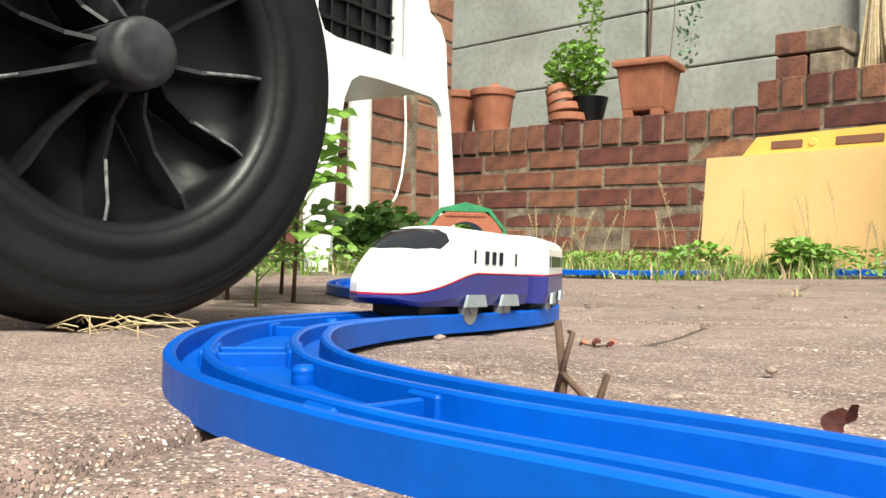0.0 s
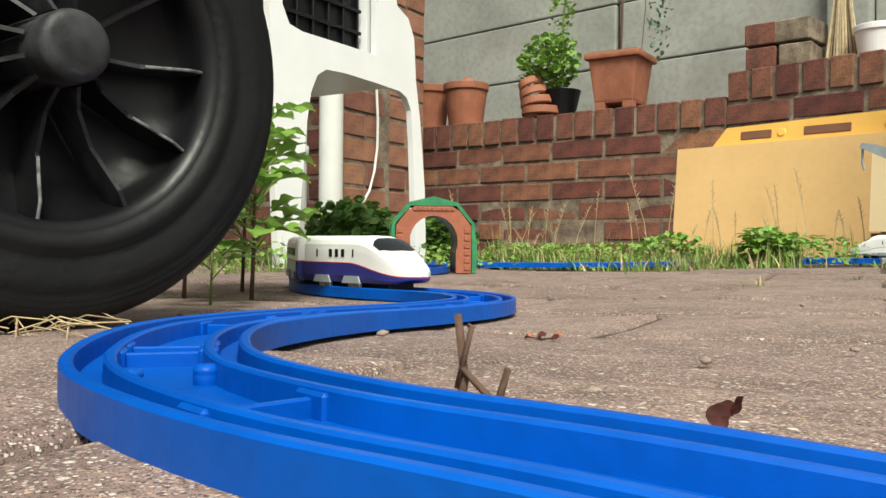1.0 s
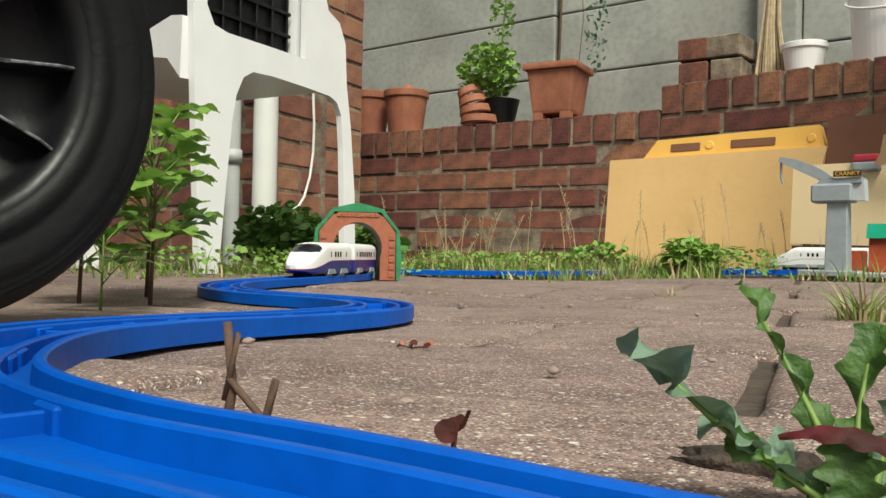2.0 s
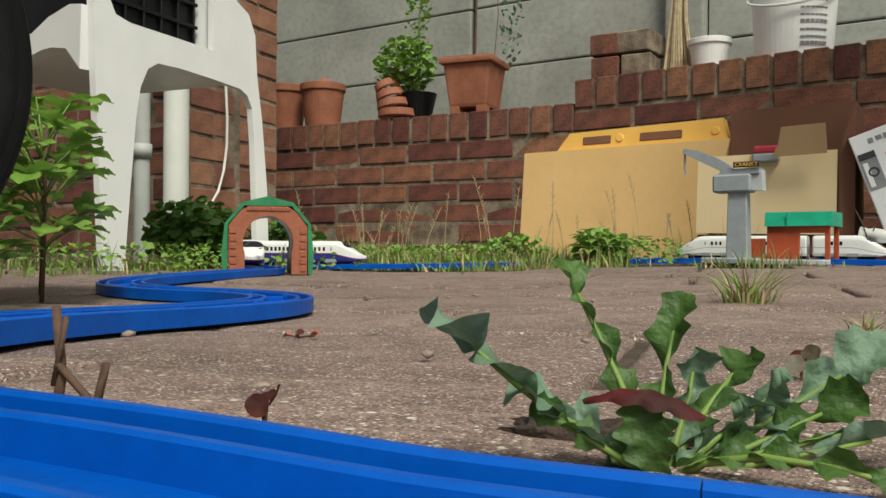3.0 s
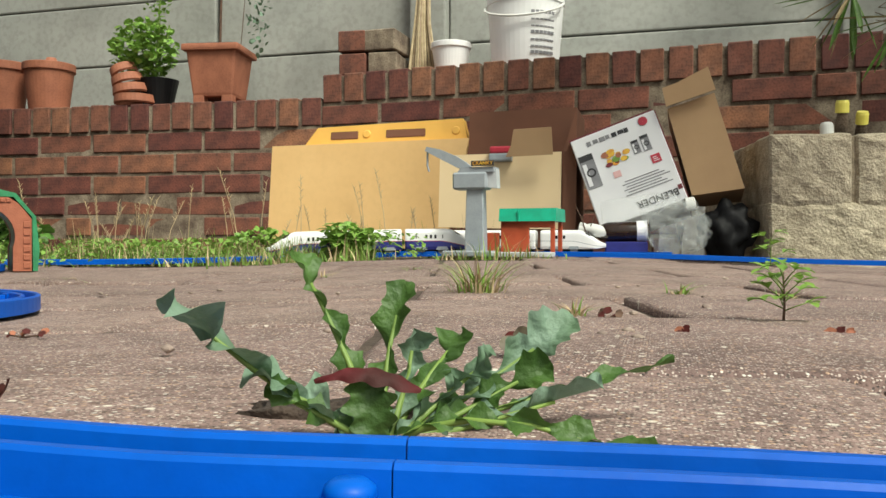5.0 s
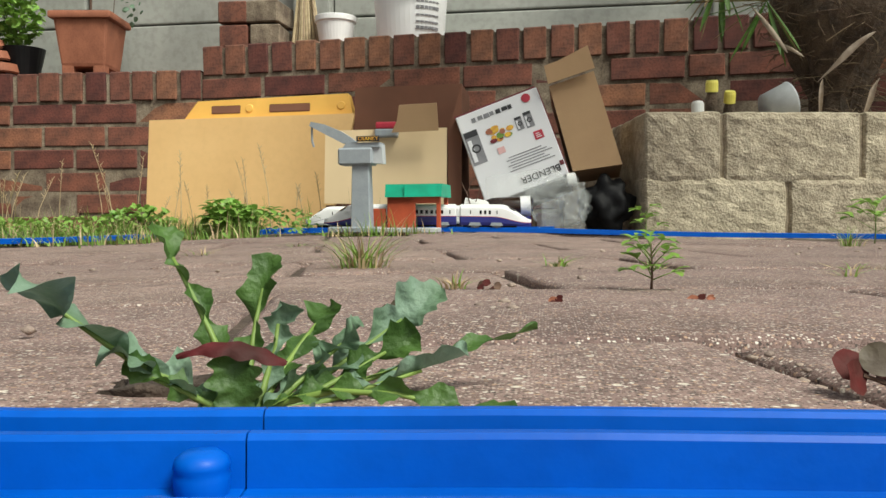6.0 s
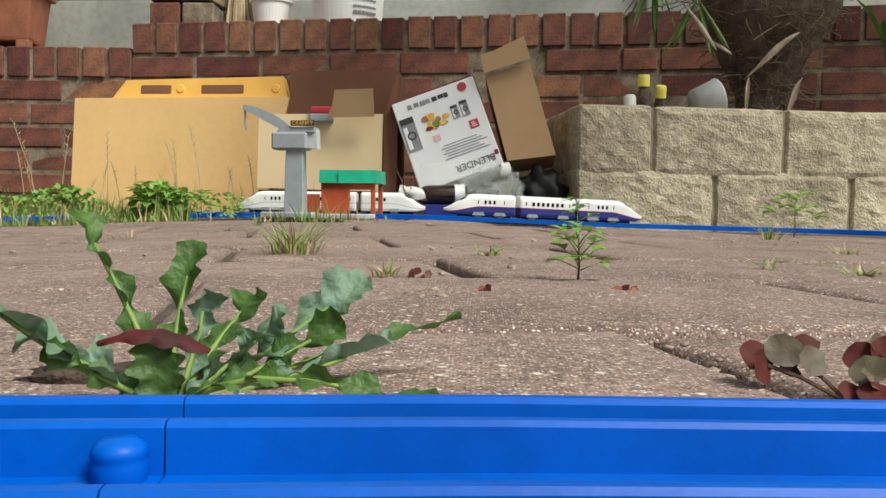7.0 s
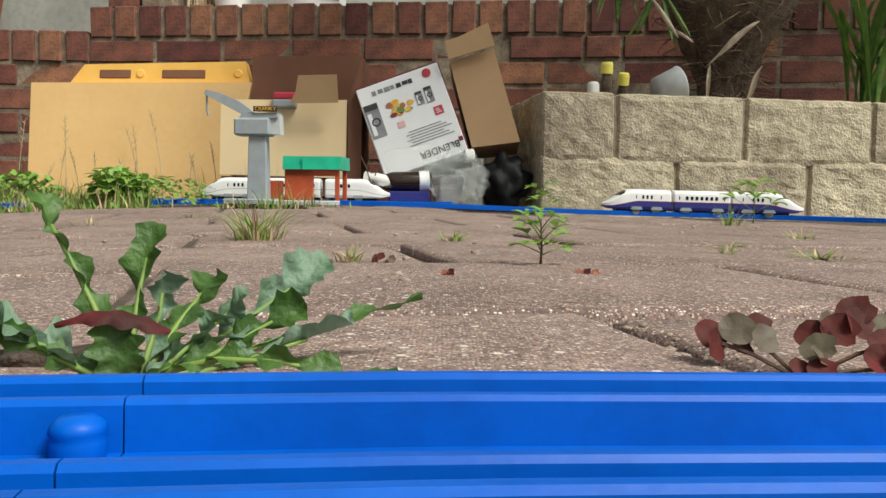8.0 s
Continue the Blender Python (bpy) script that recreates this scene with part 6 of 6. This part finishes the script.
# ---- bottles and film before the carton ----
def litter():
    for name, m, prof, material, label in (
            ("dark_bottle", pose(-0.068, 1.72, 0.066, 0, -92, 6), [(0.0001, -0.045), (0.018, -0.045), (0.020, -0.04), (0.020, 0.035), (0.015, 0.05), (0.008, 0.06), (0.008, 0.072)], M_BROWN, "dark brown bottle lying on its side"),
            ("plastic_bottle", pose(-0.035, 1.74, 0.108, 0, 82, 10), [(0.0001, -0.08), (0.03, -0.08), (0.033, -0.06), (0.030, -0.02), (0.033, 0.02), (0.028, 0.05), (0.012, 0.08), (0.012, 0.095)], M_CLEAR, "crumpled clear plastic bottle lying in the heap"),
            ("plastic_jar", pose(-0.125, 1.71, 0.068, 0, -78, 0) @ Matrix.Scale(0.62, 4), [(0.0001, -0.05), (0.018, -0.05), (0.02, -0.04), (0.02, 0.02), (0.014, 0.035), (0.014, 0.05), (0.0001, 0.05)], M_PIPE, "small white plastic bottle lying on its side")):
        ob = thing(name, m, label, "bottle", group="bottles in the rubbish heap")
        bm = bmesh.new()
        lathe(bm, prof, 22)
        part("vessel", bm, material, ob, smooth=True)
        bm = bmesh.new()
        r, z = prof[-2][0] * 1.15 if prof[-1][0] < 0.001 else prof[-1][0] * 1.15, prof[-1][1]
        lathe(bm, [(r, z - 0.012), (r, z + 0.006), (0.0001, z + 0.007)], 16)
        part("cap", bm, M_PIPE, ob)
        if name == "dark_bottle":
            bm = bmesh.new()
            lathe(bm, [(0.0203, -0.040), (0.0206, -0.038), (0.0206, -0.022), (0.0203, -0.020)], 22)
            part("paper_label", bm, M_PRINT, ob, "torn white paper label")
    rnd = random.Random(9)
    ob = thing("film_bag", pose(0.03, 1.715, 0.016), "crumpled clear plastic bag lying in the rubbish heap", "bag")
    bm = bmesh.new()
    bmesh.ops.create_icosphere(bm, subdivisions=4, radius=1.0)
    for v in bm.verts:
        k = 0.75 + 0.45 * abs(noise.noise(v.co * 2.3)) + 0.18 * noise.noise(v.co * 6)
        v.co = Vector((v.co.x * 0.070 * k, v.co.y * 0.045 * k, 0.056 + v.co.z * 0.066 * k))
    part("film", bm, M_CLEAR, ob, smooth=False)
    ob = thing("navy_carton", pose(-0.068, 1.725, 0.008, 0, 0, 4), "small dark navy cardboard box under the brown bottle", "box")
    bm = bmesh.new()
    box(bm, -0.041, -0.022, 0, 0.041, 0.022, 0.038, bevel=0.002, seg=1)
    part("carton", bm, M_NAVY, ob)
    for x, y, z, r, h, tilt in ((0.012, 1.69, 0.010, 0.024, 0.066, 6), (0.062, 1.71, 0.010, 0.027, 0.082, -8)):
        ob = thing("plastic_cup", pose(x, y, z, 0, tilt, 0), "clear plastic cup among the rubbish beside the track", "cup", group="cups in the rubbish heap")
        bm = bmesh.new()
        lathe(bm, [(0.0001, 0.001), (r * 0.75, 0.001), (r * 0.78, 0.004), (r, h), (r * 1.06, h + 0.001), (r * 1.06, h + 0.004), (r * 0.98, h + 0.003), (r * 0.76, 0.006), (0.0001, 0.005)], 24)
        part("vessel", bm, M_CLEAR, ob, smooth=True)
    # black lump added to fill the gap with the darkness of its deep shade
    ob = thing("dark_gap_lump", pose(0.135, 1.86, 0.006), "black lump standing in for the deep shade between cartons and stone wall", "bag")
    bm = bmesh.new()
    bmesh.ops.create_icosphere(bm, subdivisions=4, radius=1.0)
    for v in bm.verts:
        k = 0.85 + 0.3 * noise.noise(v.co * 2.1) + 0.08 * noise.noise(v.co * 7)
        v.co = Vector((v.co.x * 0.065 * k, v.co.y * 0.05 * k, 0.062 + v.co.z * 0.070 * k))
    part("film", bm, M_RUBBER, ob, smooth=True)
    ob = thing("dry_twig", pose(-0.165, 1.70, 0.006), "bare forked grey twig standing before the carton", "twig")
    bm = bmesh.new()
    tube(bm, [(0.02, 0, 0.0), (0.022, 0, 0.05), (0.012, 0, 0.085), (0.0, 0, 0.11)], 0.0016, 6, 0.6)
    tube(bm, [(0.021, 0, 0.045), (0.034, 0, 0.085), (0.038, 0, 0.10)], 0.0013, 6, 0.6)
    tube(bm, [(0.012, 0, 0.085), (0.020, 0, 0.11), (0.030, 0, 0.12)], 0.0011, 6, 0.6)
    part("twig", bm, M_TWIG, ob)


litter()


# ---- on the raised bed ----
def raised_bed():
    top = 0.262
    for x, y, r, h, capm, label, tilt in ((0.365, 1.93, 0.013, 0.075, M_CAPY, "small bottle with a yellow and white cap in the raised bed", 8), (0.335, 1.91, 0.013, 0.028, M_PIPE, "small bottle with a white cap in the raised bed", -10),
                                          (0.405, 1.95, 0.012, 0.055, M_CAPY, "small bottle with a bright yellow cap in the raised bed", 20)):
        ob = thing("cap_bottle", pose(x, y, top - 0.02, tilt, 0, 0), label, "bottle", group="bottles in the raised bed")
        bm = bmesh.new()
        lathe(bm, [(0.0001, 0), (r, 0), (r, h * 0.75), (r * 0.7, h)], 16)
        part("vessel", bm, M_BARK, ob, smooth=True)
        bm = bmesh.new()
        lathe(bm, [(r * 1.05, h), (r * 1.05, h + 0.02), (r * 0.9, h + 0.026), (0.0001, h + 0.026)], 18)
        part("cap", bm, capm, ob)
    ob = thing("watering_rose", pose(0.515, 1.97, top + 0.030, 0, 74, 10) @ Matrix.Scale(0.92, 4), "light grey plastic cup with a handle lying on the raised bed", "cup")
    bm = bmesh.new()
    lathe(bm, [(0.0001, -0.03), (0.034, -0.03), (0.046, 0.03), (0.048, 0.034), (0.044, 0.034), (0.03, -0.02)], 28)
    part("cup", bm, M_PLATF, ob, smooth=True)
    bm = bmesh.new()
    tube(bm, [(0.03, 0, -0.02), (0.055, 0, -0.06), (0.06, 0, -0.10)], 0.006, 8)
    part("handle", bm, M_GREYP, ob, smooth=True)
    # palm trunk with fibrous bark, dead sheaths and fronds
    ob = thing("palm_tree", pose(0.70, 2.12, 0.23), "short palm trunk with shaggy brown fibre and dead leaf sheaths", "palm tree")
    rnd = random.Random(17)
    bm = bmesh.new()
    prof = []
    n = 40
    rows = []
    for k in range(26):
        z = k * 0.03
        rows.append([])
        for i in range(n):
            a = 2 * math.pi * i / n
            r = 0.062 + 0.018 * noise.noise((math.cos(a) * 2, math.sin(a) * 2, z * 9)) + 0.012 * noise.noise((math.cos(a) * 7, math.sin(a) * 7, z * 30)) + 0.10 * smoothstep(z, 0.08, 0.32)
            rows[-1].append(bm.verts.new((math.cos(a) * r, math.sin(a) * r, z)))
    for r0, r1 in zip(rows, rows[1:]):
        for i in range(n):
            bm.faces.new((r0[i], r0[(i + 1) % n], r1[(i + 1) % n], r1[i]))
    part("trunk", bm, M_BARK, ob)
    fib = bmesh.new()
    for i in range(900):
        a, z = rnd.uniform(0, 6.28), rnd.uniform(0.02, 0.75)
        r = 0.066 + 0.10 * smoothstep(z, 0.08, 0.32)
        p = Vector((math.cos(a) * r, math.sin(a) * r, z))
        q = p + Vector((rnd.uniform(-0.08, 0.08), rnd.uniform(-0.03, 0.02), rnd.uniform(-0.05, 0.02)))
        tube(fib, [p, (p + q) / 2 + Vector((math.cos(a), math.sin(a), 0)) * 0.012, q], 0.0011, 4)
    part("fibre_coat", fib, M_FIBRE, ob, kind="stuff")
    for x0, z0, x1, z1, w in ((-0.090, 0.115, 0.020, 0.215, 0.0095), (-0.005, 0.0, 0.030, 0.115, 0.0085), (-0.085, 0.01, -0.090, 0.115, 0.006), (-0.235, 0.29, -0.165, 0.175, 0.007), (-0.195, 0.21, -0.130, 0.165, 0.005)):
        bm = bmesh.new()
        lobed_leaf(bm, ((x0, -0.12, z0), ((x0 + x1) / 2 - 0.012, -0.17, (z0 + z1) / 2 + 0.006), (x1, -0.16, z1)), w, 1, 0.1, 0.6, side=(0.5, -0.2, 0.8), n=12)
        part("dead_sheath", bm, M_SHEATH, ob, "pale dry leaf sheath", smooth=True)
    # crown of stiff fronds, arching out and over the bed
    r3 = random.Random(77)
    for k in range(22):
        a = k * 2.399
        up, reach = r3.uniform(0.12, 0.55), r3.uniform(0.35, 0.72)
        root = Vector((math.cos(a) * 0.08, math.sin(a) * 0.08, 0.66))
        e = root + Vector((math.cos(a) * reach, math.sin(a) * reach, up))
        bm = bmesh.new()
        tube(bm, [root, (root + e) / 2 + Vector((0, 0, 0.09)), e], 0.006, 6, 0.5)
        stem = part("frond_stem", bm, M_STEM, ob, smooth=True)
        bm = bmesh.new()
        for j in range(22):
            b = a + (j - 10.5) * 0.15
            q = e + Vector((math.cos(b), math.sin(b), r3.uniform(-0.45, 0.15))) * r3.uniform(0.24, 0.34)
            lobed_leaf(bm, (e, (e + q) / 2 + Vector((0, 0, 0.03)), q), 0.013, 1, 0.0, 0.3, n=4)
        part("fan", bm, M_GREEN, stem, "green fan of stiff pointed leaflets")
    for x, z, tx, tz, seed in ((0.05, 0.55, 0.34, 0.30, 1), (0.06, 0.6, 0.30, 0.42, 2), (-0.05, 0.6, -0.30, 0.36, 3), (-0.04, 0.6, -0.20, 0.30, 4), (0.1, 0.6, 0.42, 0.55, 5)):
        bm = bmesh.new()
        tube(bm, [(x, -0.04, z), ((x + tx) / 2, -0.10, (z + tz) / 2 + 0.06), (tx, -0.12, tz)], 0.005, 6, 0.5)
        part("frond_stem", bm, M_STEM, ob, smooth=True)
        r2 = random.Random(seed)
        for j in range(14):
            a = r2.uniform(-1.2, 1.2) + math.atan2(tz - z, tx - x)
            bm = bmesh.new()
            e = Vector((tx, -0.12, tz))
            q = e + Vector((math.cos(a), r2.uniform(-0.5, 0.2), math.sin(a))) * r2.uniform(0.09, 0.17)
            lobed_leaf(bm, (e, (e + q) / 2, q), 0.008, 1, 0.0, 0.3, n=5)
            part("leaflet", bm, M_GREEN if r2.random() < 0.8 else M_DRY, ob)
    ob = thing("strap_leaf_plant", pose(1.02, 2.05, 0.23), "clump of long strap-like green leaves in the raised bed", "plant")
    for j in range(26):
        bm = bmesh.new()
        a, l = rnd.uniform(-0.6, 0.6), rnd.uniform(0.22, 0.48)
        e = Vector((rnd.uniform(-0.04, 0.04), rnd.uniform(-0.04, 0.04), 0))
        q = e + Vector((math.sin(a) * l * 0.7, rnd.uniform(-0.1, 0.1), l * math.cos(a) * rnd.uniform(0.6, 1)))
        lobed_leaf(bm, (e, e + Vector(((q.x - e.x) * 0.25, 0, l * 0.6)), q), 0.011, 1, 0.0, 0.3, n=8)
        part("strap_leaf", bm, M_GREEN, ob, smooth=True)


raised_bed()


# unseen wall, added to cut sky light from the west and darken the near-left ground
def sky_blocking_wall():
    w = thing("wall_unseen_west", Matrix.Identity(4), "plain unseen brick-coloured wall added behind the bin to block sky light", "wall", kind="structure")
    bm = bmesh.new()
    box(bm, -1.65, -2.6, -0.1, -1.45, 0.45, 2.4)
    part("masonry", bm, M_BRICK_H, w)


sky_blocking_wall()
garden_wall()
house()


# ---- concrete pavers ----
def pavers():
    base = thing("paving", Matrix.Identity(4), "weathered brown concrete paving blocks with gritty open joints", "paving", kind="structure")
    rnd = random.Random(21)
    ang = math.radians(13)
    c, s = math.cos(ang), math.sin(ang)
    px, py = 0.262, 0.165
    for j in range(-4, 14):
        for i in range(-9, 8):
            u0 = i * px + (0.5 * px if j % 2 else 0) + 0.092
            v0 = j * py + 0.050
            cx, cy = c * (u0 + px / 2) - s * (v0 + py / 2), s * (u0 + px / 2) + c * (v0 + py / 2)
            if not (-2.0 < cx < 1.6 and -0.5 < cy < 1.72) or (cx < -1.15 and cy > 1.0) or (cy > 1.5 and cx > 0.0):
                continue
            if cy > 1.28 + 0.12 * noise.noise((cx * 3, 0, 0)) and cx < -0.35:
                continue
            bm = bmesh.new()
            g = 0.0042
            a, b = px / 2 - g, py / 2 - g
            n = 8
            rows = []
            lift = rnd.uniform(-0.0019, 0.0016)
            sd = rnd.uniform(0, 90)
            ring = [(-a, -b), (a, -b), (a, b), (-a, b)]
            for jj in range(n + 1):
                row = []
                for ii in range(n + 1):
                    fx, fy = -1 + 2 * ii / n, -1 + 2 * jj / n
                    fx = math.copysign(1 - (1 - abs(fx)) ** 2.5, fx)
                    fy = math.copysign(1 - (1 - abs(fy)) ** 2.5, fy)
                    u, v = fx * a, fy * b
                    edge = min(a - abs(u), b - abs(v))
                    wob = 0.0022 * noise.noise((u * 45 + sd, v * 45, 3)) if edge < 0.002 else 0
                    x, y = cx + c * (u + wob) - s * (v + wob), cy + s * (u + wob) + c * (v + wob)
                    z = gz(x, y) + lift + 0.0007 * noise.noise((x * 55, y * 55, sd)) - (0.0020 * (1 - min(edge / 0.005, 1)) ** 2)
                    row.append(bm.verts.new((x - cx, y - cy, z)))
                rows.append(row)
            for r0, r1 in zip(rows, rows[1:]):
                for k in range(n):
                    bm.faces.new((r0[k], r0[k + 1], r1[k + 1], r1[k]))
            rim = rows[0] + [r[-1] for r in rows[1:]] + list(reversed(rows[-1]))[1:] + [r[0] for r in reversed(rows[1:-1])]
            low = [bm.verts.new((v.co.x, v.co.y, v.co.z - 0.02)) for v in rim]
            for k in range(len(rim)):
                bm.faces.new((rim[k], low[k], low[(k + 1) % len(rim)], rim[(k + 1) % len(rim)]))
            ob = part("paver", bm, M_PAVE, base, smooth=True)
            ob.location = (cx, cy, 0)


pavers()
motions()
